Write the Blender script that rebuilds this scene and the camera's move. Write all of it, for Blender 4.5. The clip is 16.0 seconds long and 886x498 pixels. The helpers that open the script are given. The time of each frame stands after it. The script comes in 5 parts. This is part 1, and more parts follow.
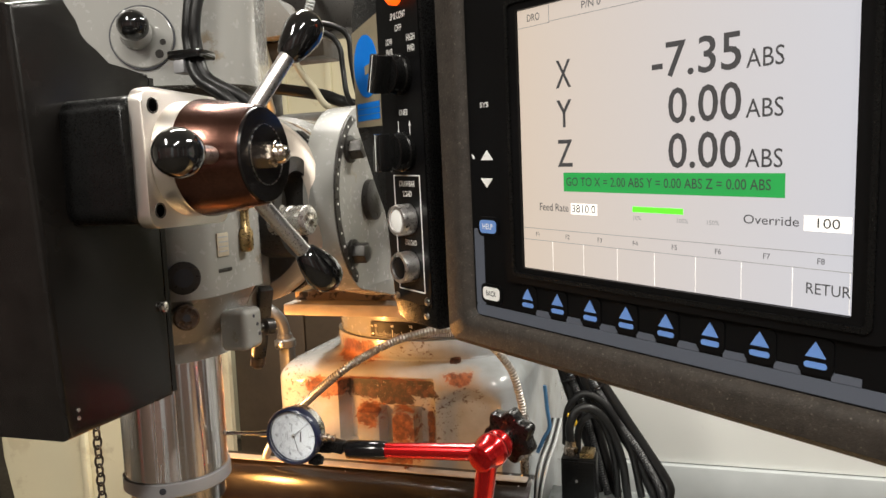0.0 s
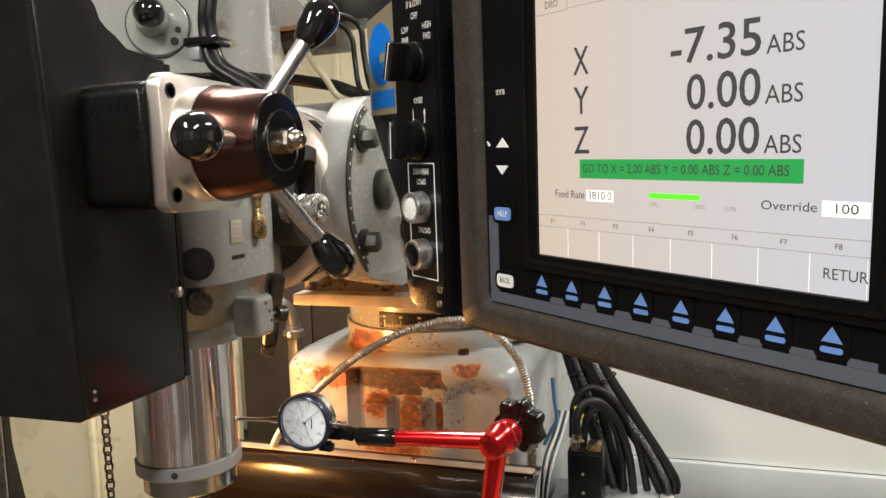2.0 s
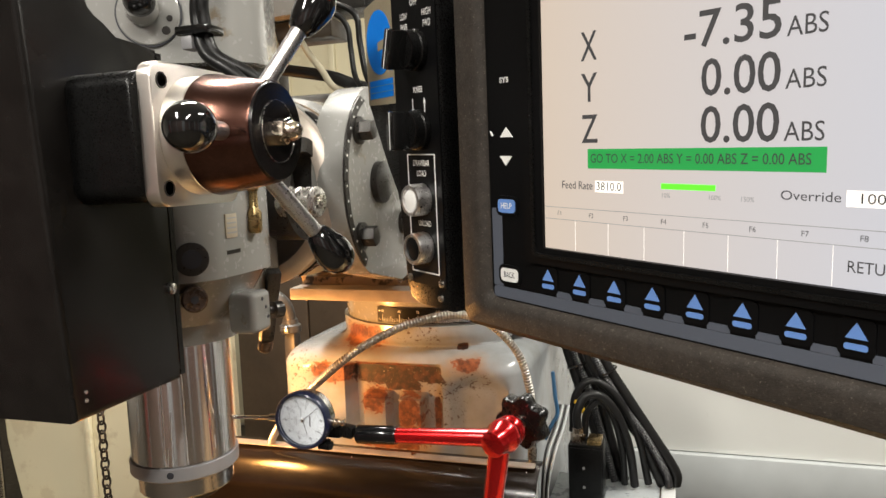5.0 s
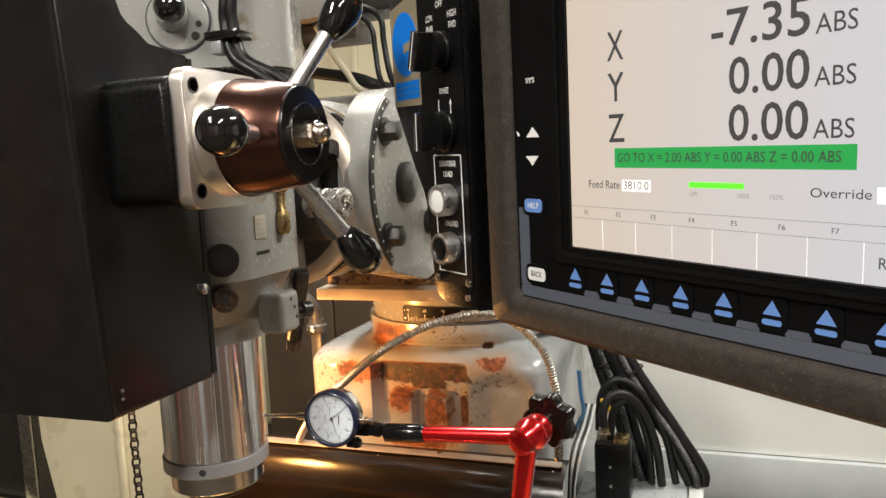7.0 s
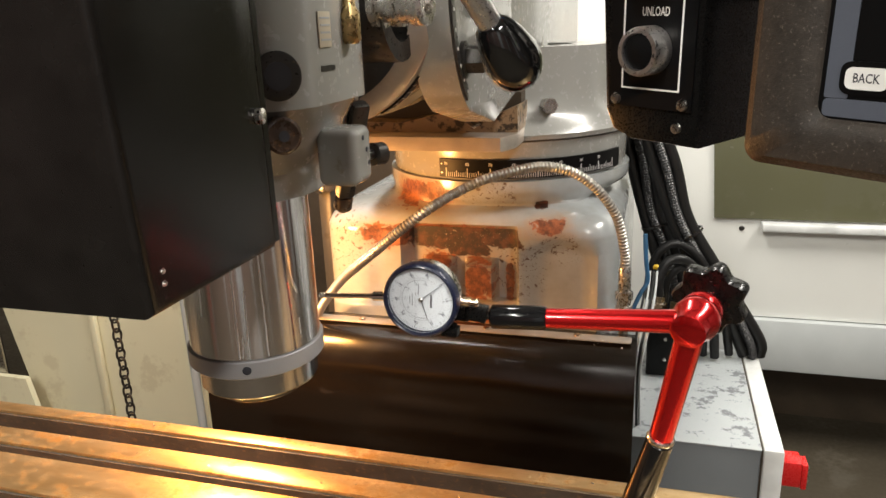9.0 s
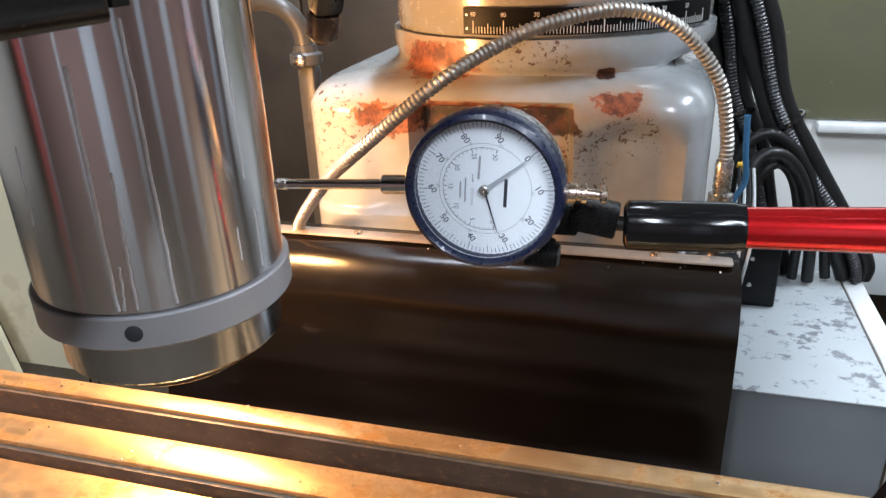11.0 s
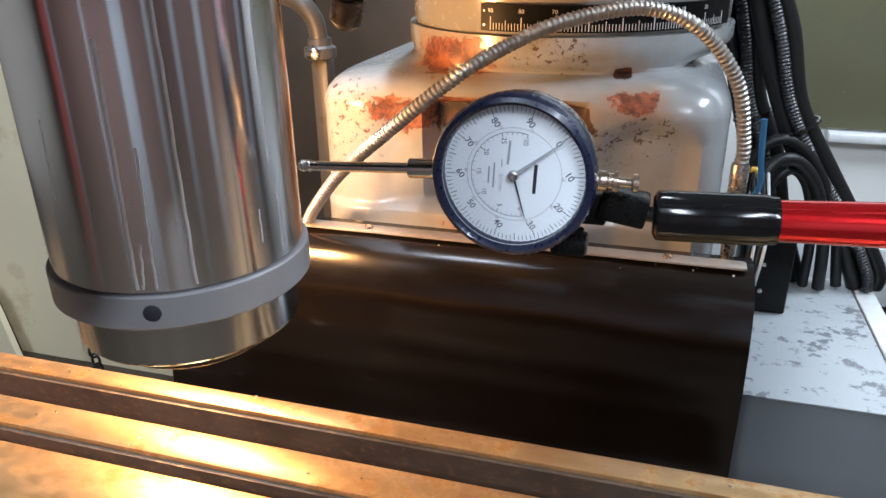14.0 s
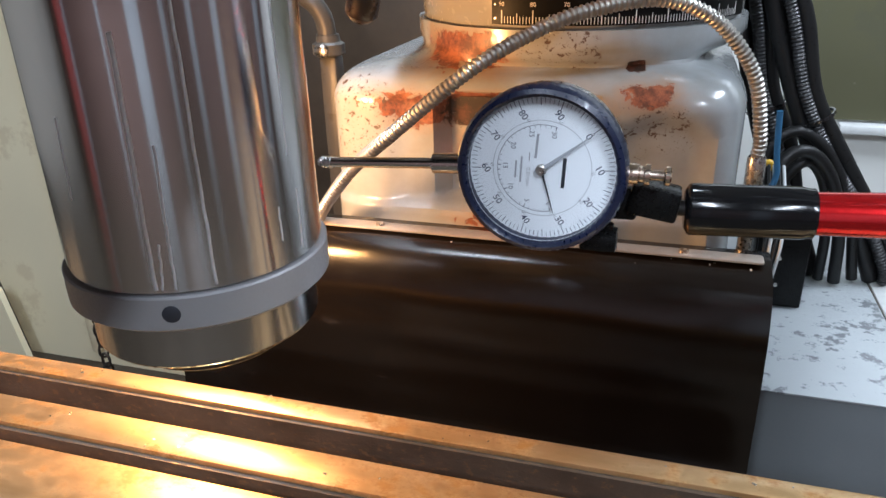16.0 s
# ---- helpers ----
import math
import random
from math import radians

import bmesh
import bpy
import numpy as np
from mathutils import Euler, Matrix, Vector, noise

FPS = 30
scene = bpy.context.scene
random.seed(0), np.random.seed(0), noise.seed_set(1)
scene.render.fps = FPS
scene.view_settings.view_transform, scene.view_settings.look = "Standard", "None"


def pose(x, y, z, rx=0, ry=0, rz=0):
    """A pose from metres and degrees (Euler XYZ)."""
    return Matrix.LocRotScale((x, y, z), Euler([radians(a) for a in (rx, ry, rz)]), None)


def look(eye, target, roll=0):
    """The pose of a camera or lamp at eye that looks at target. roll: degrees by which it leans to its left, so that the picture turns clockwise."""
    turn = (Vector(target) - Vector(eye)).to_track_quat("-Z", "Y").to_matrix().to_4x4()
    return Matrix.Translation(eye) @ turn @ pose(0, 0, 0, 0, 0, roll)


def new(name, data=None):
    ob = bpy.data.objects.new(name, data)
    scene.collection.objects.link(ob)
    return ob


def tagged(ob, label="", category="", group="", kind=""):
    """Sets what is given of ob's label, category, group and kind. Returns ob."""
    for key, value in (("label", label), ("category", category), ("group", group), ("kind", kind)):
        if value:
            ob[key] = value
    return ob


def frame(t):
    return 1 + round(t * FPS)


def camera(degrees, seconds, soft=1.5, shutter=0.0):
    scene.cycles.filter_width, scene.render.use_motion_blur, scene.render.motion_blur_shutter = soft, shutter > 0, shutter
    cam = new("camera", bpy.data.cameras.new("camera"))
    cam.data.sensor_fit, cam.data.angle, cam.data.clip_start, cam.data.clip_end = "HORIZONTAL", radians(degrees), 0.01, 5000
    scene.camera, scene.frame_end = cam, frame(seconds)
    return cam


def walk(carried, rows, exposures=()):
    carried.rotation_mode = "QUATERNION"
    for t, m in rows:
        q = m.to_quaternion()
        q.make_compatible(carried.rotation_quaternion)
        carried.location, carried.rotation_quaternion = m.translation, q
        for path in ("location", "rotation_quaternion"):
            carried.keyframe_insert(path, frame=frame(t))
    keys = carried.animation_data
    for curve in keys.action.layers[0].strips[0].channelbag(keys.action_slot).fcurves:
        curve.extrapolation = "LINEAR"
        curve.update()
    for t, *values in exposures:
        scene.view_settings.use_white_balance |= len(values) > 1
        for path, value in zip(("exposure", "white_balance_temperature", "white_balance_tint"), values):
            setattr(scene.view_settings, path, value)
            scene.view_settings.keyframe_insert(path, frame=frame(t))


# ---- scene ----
cam = camera(62.5, 16.0)
METRES, EYE, TILT, LEAN, TURN = 0.675, 1.44, 0.0, 0.0, 17.7
ROWS = [
    (0.0, 0.0, 0.0, 0.0, -0.22, -5.11, 2.49),
    (0.5, -0.0089, -0.0036, -0.003, 0.13, -5.08, 2.3),
    (1.0, -0.0111, -0.0124, -0.0026, 0.41, -5.07, 2.12),
    (1.5, -0.0085, -0.0223, -0.0044, 0.47, -5.19, 2.0),
    (2.0, -0.0094, -0.005, -0.0082, 0.27, -5.45, 1.94),
    (2.5, -0.0052, 0.0082, -0.0092, -0.08, -5.79, 1.92),
    (3.0, -0.0101, 0.0136, -0.0116, -0.39, -6.06, 1.9),
    (5.5, -0.0154, 0.019, -0.0068, 0.21, -6.0, 2.52),
    (6.0, -0.0174, 0.0158, 0.0002, 0.81, -5.96, 2.69),
    (6.5, -0.0223, 0.0193, -0.0051, 1.36, -5.97, 2.82),
    (7.0, -0.0197, 0.0117, -0.0077, 1.69, -6.02, 2.81),
    (7.5, -0.0217, 0.0186, -0.0068, 1.73, -6.28, 2.59),
    (8.0, -0.0301, 0.0137, -0.001, 1.27, -6.58, 2.26),
    (8.5, -0.0723, 0.0668, -0.0383, 0.63, -9.73, 1.67),
    (9.0, -0.2146, 0.2906, -0.0737, -1.58, -16.87, 2.13),
    (9.5, -0.2238, 0.4881, -0.1427, -3.82, -21.19, 3.32),
    (10.0, -0.2251, 0.6457, -0.2106, -3.34, -22.65, 3.32),
    (12.5, -0.2683, 0.6815, -0.2377, -1.19, -23.94, 0.49),
    (13.0, -0.2714, 0.6744, -0.2399, -1.16, -23.63, 0.46),
    (13.5, -0.2602, 0.6715, -0.2412, -1.29, -23.38, 0.56),
    (14.0, -0.2706, 0.6762, -0.2411, -1.27, -23.34, 0.75),
    (14.5, -0.2631, 0.6841, -0.2491, -1.27, -23.47, 1.03),
    (15.0, -0.263, 0.6818, -0.2458, -1.18, -23.57, 1.23),
    (15.5, -0.2708, 0.6853, -0.2457, -1.12, -23.62, 1.39),
    (16.0, -0.2808, 0.6855, -0.2446, -1.07, -23.61, 1.42),
]
walk(cam, [(t, pose(0, 0, EYE, TILT, LEAN, TURN) @ pose(METRES * x, METRES * y, METRES * z, 90 + pitch, roll, yaw)) for t, x, y, z, yaw, pitch, roll in ROWS],
     exposures=[(0.0, 0.0, 6600, 10), (9.0, 0.0, 6600, 10), (9.6, 0.1, 5700, 10), (12.4, -0.08, 5300, 10), (14.5, -0.14, 5250, 10), (16.0, -0.22, 5250, 10)])


# ---- world and light ----
world = bpy.data.worlds.new("world")
scene.world = world
world.use_nodes = True
world.node_tree.nodes["Background"].inputs[0].default_value = (0.75, 0.85, 1.0, 1)
world.node_tree.nodes["Background"].inputs[1].default_value = 0.03
scene.view_settings.exposure = 0.0


def lamp(name, kind, where, target, power, colour, size=0.1, size_y=0.0):
    data = bpy.data.lights.new(name, kind)
    data.energy, data.color = power, colour
    if kind == "AREA":
        data.size = size
        if size_y:
            data.shape, data.size_y = "RECTANGLE", size_y
    else:
        data.shadow_soft_size = size
    ob = new(name, data)
    ob.matrix_world = look(where, target)
    return ob


COOL, WARM = (1.0, 0.97, 0.90), (1.0, 0.44, 0.115)
for lx, ly, power in ((-0.9, -1.5, 104), (0.9, -1.5, 94), (-0.9, 1.4, 68), (1.2, 1.3, 88)):
    lamp("ceiling_tube_light", "AREA", (lx, ly, 3.02), (lx, ly + 0.001, 0), power, COOL, 0.24, 1.3)
lamp("work_lamp_light", "POINT", (-0.746, 0.896, 1.108), (0, 0, 0), 13.2, WARM, 0.036)


# ---- materials ----
def nodes_of(m):
    m.use_nodes = True
    t = m.node_tree
    return t, t.nodes, t.links, t.nodes["Principled BSDF"]


def rgba(c):
    return (c[0], c[1], c[2], 1.0)


def mix_colour(t, fac, a, b):
    """A colour mix; fac, a and b are sockets or values."""
    node = t.nodes.new("ShaderNodeMix")
    node.data_type = "RGBA"
    for socket, value in ((node.inputs[0], fac), (node.inputs[6], a), (node.inputs[7], b)):
        if isinstance(value, bpy.types.NodeSocket):
            t.links.new(value, socket)
        else:
            socket.default_value = rgba(value) if isinstance(value, tuple) else value
    return node.outputs[2]


def noise_of(t, scale, detail=4, rough=0.55, stretch=(1, 1, 1), distort=0.0):
    co = t.nodes.new("ShaderNodeNewGeometry")
    mp = t.nodes.new("ShaderNodeMapping")
    mp.inputs["Scale"].default_value = stretch
    t.links.new(co.outputs["Position"], mp.inputs["Vector"])
    n = t.nodes.new("ShaderNodeTexNoise")
    n.inputs["Scale"].default_value, n.inputs["Detail"].default_value = scale, detail
    n.inputs["Roughness"].default_value, n.inputs["Distortion"].default_value = rough, distort
    t.links.new(mp.outputs["Vector"], n.inputs["Vector"])
    return n.outputs["Fac"]


def ramp(t, value, lo, hi, out_lo=0.0, out_hi=1.0):
    r = t.nodes.new("ShaderNodeMapRange")
    r.inputs[1].default_value, r.inputs[2].default_value = lo, hi
    r.inputs[3].default_value, r.inputs[4].default_value = out_lo, out_hi
    t.links.new(value, r.inputs[0])
    return r.outputs[0]


def math_of(t, op, a, b):
    m = t.nodes.new("ShaderNodeMath")
    m.operation = op
    for socket, value in ((m.inputs[0], a), (m.inputs[1], b)):
        if isinstance(value, bpy.types.NodeSocket):
            t.links.new(value, socket)
        else:
            socket.default_value = value
    return m.outputs[0]


def bump(t, p, height, strength, distance=0.001):
    b = t.nodes.new("ShaderNodeBump")
    b.inputs["Strength"].default_value, b.inputs["Distance"].default_value = strength, distance
    t.links.new(height, b.inputs["Height"])
    t.links.new(b.outputs["Normal"], p.inputs["Normal"])


def surface(name, base, rough, metal=0.0, worn=None, wear=0.62, wear_scale=40, grain=300, relief=0.15, vary=0.25,
            stretch=(1, 1, 1), coat=0.0, rough_vary=0.12, gloss=0.5):
    """A painted, plastic or metal surface: broad and fine variation, worn or dirty patches, fine relief."""
    m = bpy.data.materials.new(name)
    t, n, l, p = nodes_of(m)
    broad, fine = noise_of(t, wear_scale * 0.25, 3, 0.5, stretch), noise_of(t, grain, 3, 0.6, stretch)
    dark = tuple(c * (1 - vary) for c in base)
    light = tuple(min(1, c * (1 + vary * 0.6)) for c in base)
    colour = mix_colour(t, ramp(t, broad, 0.3, 0.7), dark, light)
    if worn:
        patch = ramp(t, noise_of(t, wear_scale, 6, 0.68, stretch), wear, wear + 0.06)
        colour = mix_colour(t, patch, colour, worn)
    l.new(colour, p.inputs["Base Color"])
    l.new(ramp(t, fine, 0.3, 0.7, max(0.02, rough - rough_vary), min(1, rough + rough_vary)), p.inputs["Roughness"])
    p.inputs["Metallic"].default_value = metal
    p.inputs["Specular IOR Level"].default_value = gloss
    p.inputs["Coat Weight"].default_value = coat
    p.inputs["Coat Roughness"].default_value = 0.06
    if relief:
        bump(t, p, fine, relief, 0.0006)
    return m


def plain(name, base, rough, metal=0.0, glow=0.0):
    m = bpy.data.materials.new(name)
    t, n, l, p = nodes_of(m)
    p.inputs["Base Color"].default_value = rgba(base)
    p.inputs["Roughness"].default_value, p.inputs["Metallic"].default_value = rough, metal
    if glow:
        p.inputs["Emission Color"].default_value, p.inputs["Emission Strength"].default_value = rgba(base), glow
    return m


def stained_paint(name, base, blobs, specks, bare):
    """Grey-white machine paint, flaked to rust or to bare brown iron in patches (x, z, half width, half height), speckled in others."""
    m = bpy.data.materials.new(name)
    t, n, l, p = nodes_of(m)
    geo = n.new("ShaderNodeNewGeometry")
    sep = n.new("ShaderNodeSeparateXYZ")
    l.new(geo.outputs["Position"], sep.inputs[0])

    def field(list_of):
        total = None
        for x, z, rx, rz in list_of:
            a = math_of(t, "DIVIDE", math_of(t, "SUBTRACT", sep.outputs[0], x), rx)
            b = math_of(t, "DIVIDE", math_of(t, "SUBTRACT", sep.outputs[2], z), rz)
            a4, b4 = math_of(t, "POWER", math_of(t, "ABSOLUTE", a, 0), 3.0), math_of(t, "POWER", math_of(t, "ABSOLUTE", b, 0), 3.0)
            f = math_of(t, "SUBTRACT", 1.0, math_of(t, "POWER", math_of(t, "ADD", a4, b4), 0.333))
            total = f if total is None else math_of(t, "MAXIMUM", total, f)
        return total

    def ragged(scale, amount):
        return math_of(t, "MULTIPLY", math_of(t, "SUBTRACT", noise_of(t, scale, 8, 0.7, distort=0.8), 0.5), amount)

    rust = ramp(t, math_of(t, "ADD", field(blobs), ragged(48, 2.4)), 0.10, 0.17)
    stain = ramp(t, math_of(t, "ADD", field(blobs), ragged(25, 1.6)), -0.55, 0.25, 0.0, 0.55)
    iron = ramp(t, math_of(t, "ADD", field(bare), ragged(60, 1.1)), 0.02, 0.10)
    dots = ramp(t, noise_of(t, 150, 3, 0.6, distort=0.4), 0.60, 0.625)
    fine = ramp(t, noise_of(t, 420, 2, 0.5), 0.66, 0.69)
    dots = math_of(t, "MAXIMUM", dots, fine)
    speck = math_of(t, "MULTIPLY", dots, ramp(t, math_of(t, "ADD", field(specks), ragged(30, 0.8)), 0.0, 0.12))
    tone, vein = noise_of(t, 70, 8, 0.75), noise_of(t, 160, 5, 0.7, distort=1.2)
    rusty = mix_colour(t, ramp(t, tone, 0.42, 0.60), (0.12, 0.042, 0.022), (0.33, 0.115, 0.048))
    brown = mix_colour(t, ramp(t, tone, 0.46, 0.60), (0.026, 0.016, 0.011), (0.095, 0.035, 0.021))
    brown = mix_colour(t, ramp(t, vein, 0.63, 0.66), brown, (0.36, 0.29, 0.24))
    grime = ramp(t, noise_of(t, 14, 6, 0.62), 0.36, 0.74)
    paint = mix_colour(t, grime, base, tuple(c * k for c, k in zip(base, (0.76, 0.72, 0.66))))
    paint = mix_colour(t, stain, paint, (0.40, 0.24, 0.13))
    colour = mix_colour(t, rust, paint, rusty)
    colour = mix_colour(t, iron, colour, brown)
    colour = mix_colour(t, speck, colour, (0.085, 0.055, 0.038))
    l.new(colour, p.inputs["Base Color"])
    flaked = math_of(t, "MAXIMUM", math_of(t, "MAXIMUM", rust, iron), speck)
    l.new(ramp(t, flaked, 0, 1, 0.22, 0.42), p.inputs["Roughness"])
    p.inputs["Coat Weight"].default_value = 0.3
    bump(t, p, math_of(t, "SUBTRACT", noise_of(t, 30, 3), math_of(t, "MULTIPLY", flaked, 0.9)), 0.55, 0.0014)
    return m


M = {}
M["black_coat"] = surface("black_coat", (0.0045, 0.0045, 0.0045), 0.3, gloss=0.17, worn=(0.05, 0.05, 0.05), wear=0.72, wear_scale=160, grain=900, relief=0.08)
M["cover_black"] = surface("cover_black", (0.0085, 0.0075, 0.0068), 0.27, gloss=0.24, rough_vary=0.004, worn=(0.30, 0.29, 0.27), wear=0.79, wear_scale=210, grain=500, relief=0.0)
M["aluminium"] = surface("aluminium", (0.78, 0.735, 0.68), 0.36, 1.0, wear_scale=60, grain=900, relief=0.015, vary=0.1, rough_vary=0.04)
M["rod_metal"] = surface("rod_metal", (0.72, 0.70, 0.69), 0.34, 1.0, grain=700, relief=0.05, vary=0.08)
M["brown_anodised"] = surface("brown_anodised", (0.125, 0.060, 0.045), 0.22, 1.0, grain=1200, relief=0.04, vary=0.15, stretch=(6, 1, 1))
M["knob_gloss"] = surface("knob_gloss", (0.008, 0.008, 0.008), 0.09, grain=200, relief=0.0, rough_vary=0.03, coat=0.5)
M["star_black"] = surface("star_black", (0.006, 0.006, 0.006), 0.3, grain=300, relief=0.06, gloss=0.35)
M["satin_black"] = surface("satin_black", (0.005, 0.005, 0.0055), 0.14, grain=500, relief=0.0, vary=0.1, gloss=0.35, rough_vary=0.03)
M["black_disc"] = surface("black_disc", (0.007, 0.006, 0.006), 0.2, gloss=0.4, grain=500, relief=0.0, rough_vary=0.04)
M["brass"] = surface("brass", (0.42, 0.30, 0.14), 0.3, 1.0, worn=(0.16, 0.1, 0.05), wear=0.58, wear_scale=120)
M["nut_steel"] = surface("nut_steel", (0.62, 0.53, 0.44), 0.22, 1.0, worn=(0.3, 0.22, 0.15), wear=0.6, wear_scale=150)
M["steel"] = surface("steel", (0.55, 0.53, 0.5), 0.28, 1.0, worn=(0.2, 0.15, 0.11), wear=0.62, wear_scale=120)
M["dark_steel"] = surface("dark_steel", (0.04, 0.037, 0.034), 0.35, 0.5, worn=(0.12, 0.08, 0.05), wear=0.65, wear_scale=120)
M["head_paint"] = surface("head_paint", (0.275, 0.272, 0.257), 0.25, worn=(0.19, 0.15, 0.105), wear=0.62, wear_scale=15, grain=120, relief=0.012, vary=0.07, coat=0.35, rough_vary=0.04)
M["column_paint"] = stained_paint("column_paint", (0.33, 0.35, 0.36),
    [(-0.568, 1.102, 0.040, 0.020), (-0.53, 1.160, 0.048, 0.020), (-0.335, 1.124, 0.024, 0.012), (-0.505, 1.055, 0.030, 0.022), (-0.437, 1.040, 0.026, 0.034),
     (-0.395, 1.035, 0.007, 0.035), (-0.50, 1.115, 0.11, 0.008), (-0.46, 0.988, 0.06, 0.008)],
    [(-0.64, 1.09, 0.05, 0.05), (-0.425, 1.165, 0.045, 0.022), (-0.585, 1.165, 0.03, 0.025), (-0.375, 1.055, 0.04, 0.045), (-0.33, 1.09, 0.04, 0.03)],
    [(-0.490, 1.097, 0.058, 0.021), (-0.412, 1.100, 0.040, 0.018), (-0.351, 1.147, 0.010, 0.0055), (-0.455, 1.08, 0.035, 0.012)])
M["machined_face"] = surface("machined_face", (0.48, 0.42, 0.36), 0.4, 0.7, worn=(0.2, 0.12, 0.07), wear=0.68, wear_scale=80, relief=0.1)
M["stained_ledge"] = surface("stained_ledge", (0.30, 0.21, 0.13), 0.38, worn=(0.035, 0.022, 0.013), wear=0.5, wear_scale=55, grain=200, relief=0.3, vary=0.3)
M["chrome_quill"] = surface("chrome_quill", (0.77, 0.75, 0.75), 0.17, 1.0, grain=26, relief=0.012, vary=0.05, wear_scale=120, stretch=(1, 1, 0.012), rough_vary=0.02)
M["collar_grey"] = surface("collar_grey", (0.26, 0.257, 0.265), 0.45, 0.15, grain=700, relief=0.06, vary=0.06)
M["nose_steel"] = surface("nose_steel", (0.58, 0.565, 0.57), 0.18, 1.0, grain=900, relief=0.0, vary=0.05, stretch=(0.05, 0.05, 8), rough_vary=0.03)
M["bright_steel"] = surface("bright_steel", (0.70, 0.69, 0.68), 0.17, 1.0, grain=500, relief=0.0, vary=0.04, rough_vary=0.03)
M["oil_film"] = surface("oil_film", (0.82, 0.84, 0.88), 0.52, 1.0, grain=300, relief=0.0, vary=0.03, rough_vary=0.02)
M["rubber_sheet"] = surface("rubber_sheet", (0.0055, 0.0036, 0.0022), 0.22, worn=(0.016, 0.013, 0.011), wear=0.62, wear_scale=22, grain=60, relief=0.05, vary=0.3, stretch=(0.5, 2, 2), gloss=0.6, rough_vary=0.03)
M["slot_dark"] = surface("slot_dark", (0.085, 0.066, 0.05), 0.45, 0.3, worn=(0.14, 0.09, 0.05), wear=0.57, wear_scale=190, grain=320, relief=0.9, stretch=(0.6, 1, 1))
M["red_anodised"] = surface("red_anodised", (0.62, 0.012, 0.014), 0.2, 0.85, grain=900, relief=0.0, vary=0.06, coat=0.4, rough_vary=0.04)
M["navy"] = surface("navy", (0.008, 0.013, 0.042), 0.34, 0.1, grain=600, relief=0.03, coat=0.12)
M["dial_white"] = surface("dial_white", (0.80, 0.84, 0.88), 0.5, grain=500, relief=0.0, vary=0.02)
M["ink"] = plain("ink", (0.02, 0.022, 0.03), 0.6)
M["dial_ink"] = plain("dial_ink", (0.075, 0.09, 0.13), 0.6)
M["ink_grey"] = plain("ink_grey", (0.32, 0.34, 0.37), 0.6)
M["white_print"] = surface("white_print", (0.72, 0.72, 0.70), 0.5, grain=900, relief=0.0, vary=0.1)
M["foam_frame"] = surface("foam_frame", (0.031, 0.0255, 0.021), 0.6, gloss=0.25, worn=(0.095, 0.08, 0.066), wear=0.60, wear_scale=620, grain=700, relief=0.5, vary=0.3)
M["overlay_black"] = surface("overlay_black", (0.003, 0.003, 0.0033), 0.4, gloss=0.14, grain=900, relief=0.06)
M["overlay_grey"] = surface("overlay_grey", (0.075, 0.085, 0.11), 0.45, grain=900, relief=0.06, vary=0.06)
M["key_blue"] = surface("key_blue", (0.12, 0.235, 0.54), 0.5, gloss=0.2, grain=900, relief=0.03, vary=0.05)
M["logo_blue"] = surface("logo_blue", (0.001, 0.155, 0.60), 0.55, gloss=0.15, grain=900, relief=0.03, vary=0.06)
M["kraft"] = surface("kraft", (0.24, 0.20, 0.13), 0.5, grain=400, relief=0.05)
M["cable"] = surface("cable", (0.009, 0.009, 0.009), 0.38, gloss=0.3, grain=300, relief=0.1)
M["braid"] = surface("braid", (0.02, 0.02, 0.021), 0.36, worn=(0.14, 0.14, 0.14), wear=0.62, wear_scale=260, grain=900, relief=0.3)
M["hose_metal"] = surface("hose_metal", (0.44, 0.42, 0.385), 0.42, 1.0, grain=900, relief=0.05, vary=0.1)
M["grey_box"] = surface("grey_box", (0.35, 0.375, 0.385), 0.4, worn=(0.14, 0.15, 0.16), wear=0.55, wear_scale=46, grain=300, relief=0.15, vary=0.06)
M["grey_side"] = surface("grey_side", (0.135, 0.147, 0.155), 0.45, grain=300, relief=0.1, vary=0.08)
M["box_face"] = surface("box_face", (0.62, 0.63, 0.62), 0.42, worn=(0.2, 0.2, 0.2), wear=0.68, wear_scale=60)
M["red_plastic"] = surface("red_plastic", (0.55, 0.015, 0.015), 0.3, grain=400, relief=0.03)
M["cabinet_red"] = surface("cabinet_red", (0.30, 0.045, 0.04), 0.4, grain=300, relief=0.05)
# pipe paint darkened in its colour, for the shade the elbow stands in
M["shaded_pipe_grey"] = surface("shaded_pipe_grey", (0.065, 0.064, 0.06), 0.4, worn=(0.05, 0.045, 0.04), wear=0.58, grain=200, relief=0.1)
M["cream"] = surface("cream", (0.70, 0.65, 0.46), 0.5, worn=(0.60, 0.54, 0.37), wear=0.55, wear_scale=5, grain=120, relief=0.12, vary=0.1)
M["panel_white"] = surface("panel_white", (0.81, 0.815, 0.78), 0.4, worn=(0.5, 0.5, 0.47), wear=0.66, wear_scale=9, grain=200, relief=0.08, vary=0.05)
M["pier_paint"] = surface("pier_paint", (0.46, 0.49, 0.53), 0.5, worn=(0.38, 0.40, 0.43), wear=0.62, wear_scale=4, grain=90, relief=0.1, vary=0.05)
M["plinth_grey"] = surface("plinth_grey", (0.41, 0.43, 0.43), 0.45, grain=200, relief=0.06, vary=0.06)
M["window_olive"] = surface("window_olive", (0.092, 0.09, 0.052), 0.16, worn=(0.10, 0.098, 0.06), wear=0.5, wear_scale=5, grain=20, relief=0.0, vary=0.3)
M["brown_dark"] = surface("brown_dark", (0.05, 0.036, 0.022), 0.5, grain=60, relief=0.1)
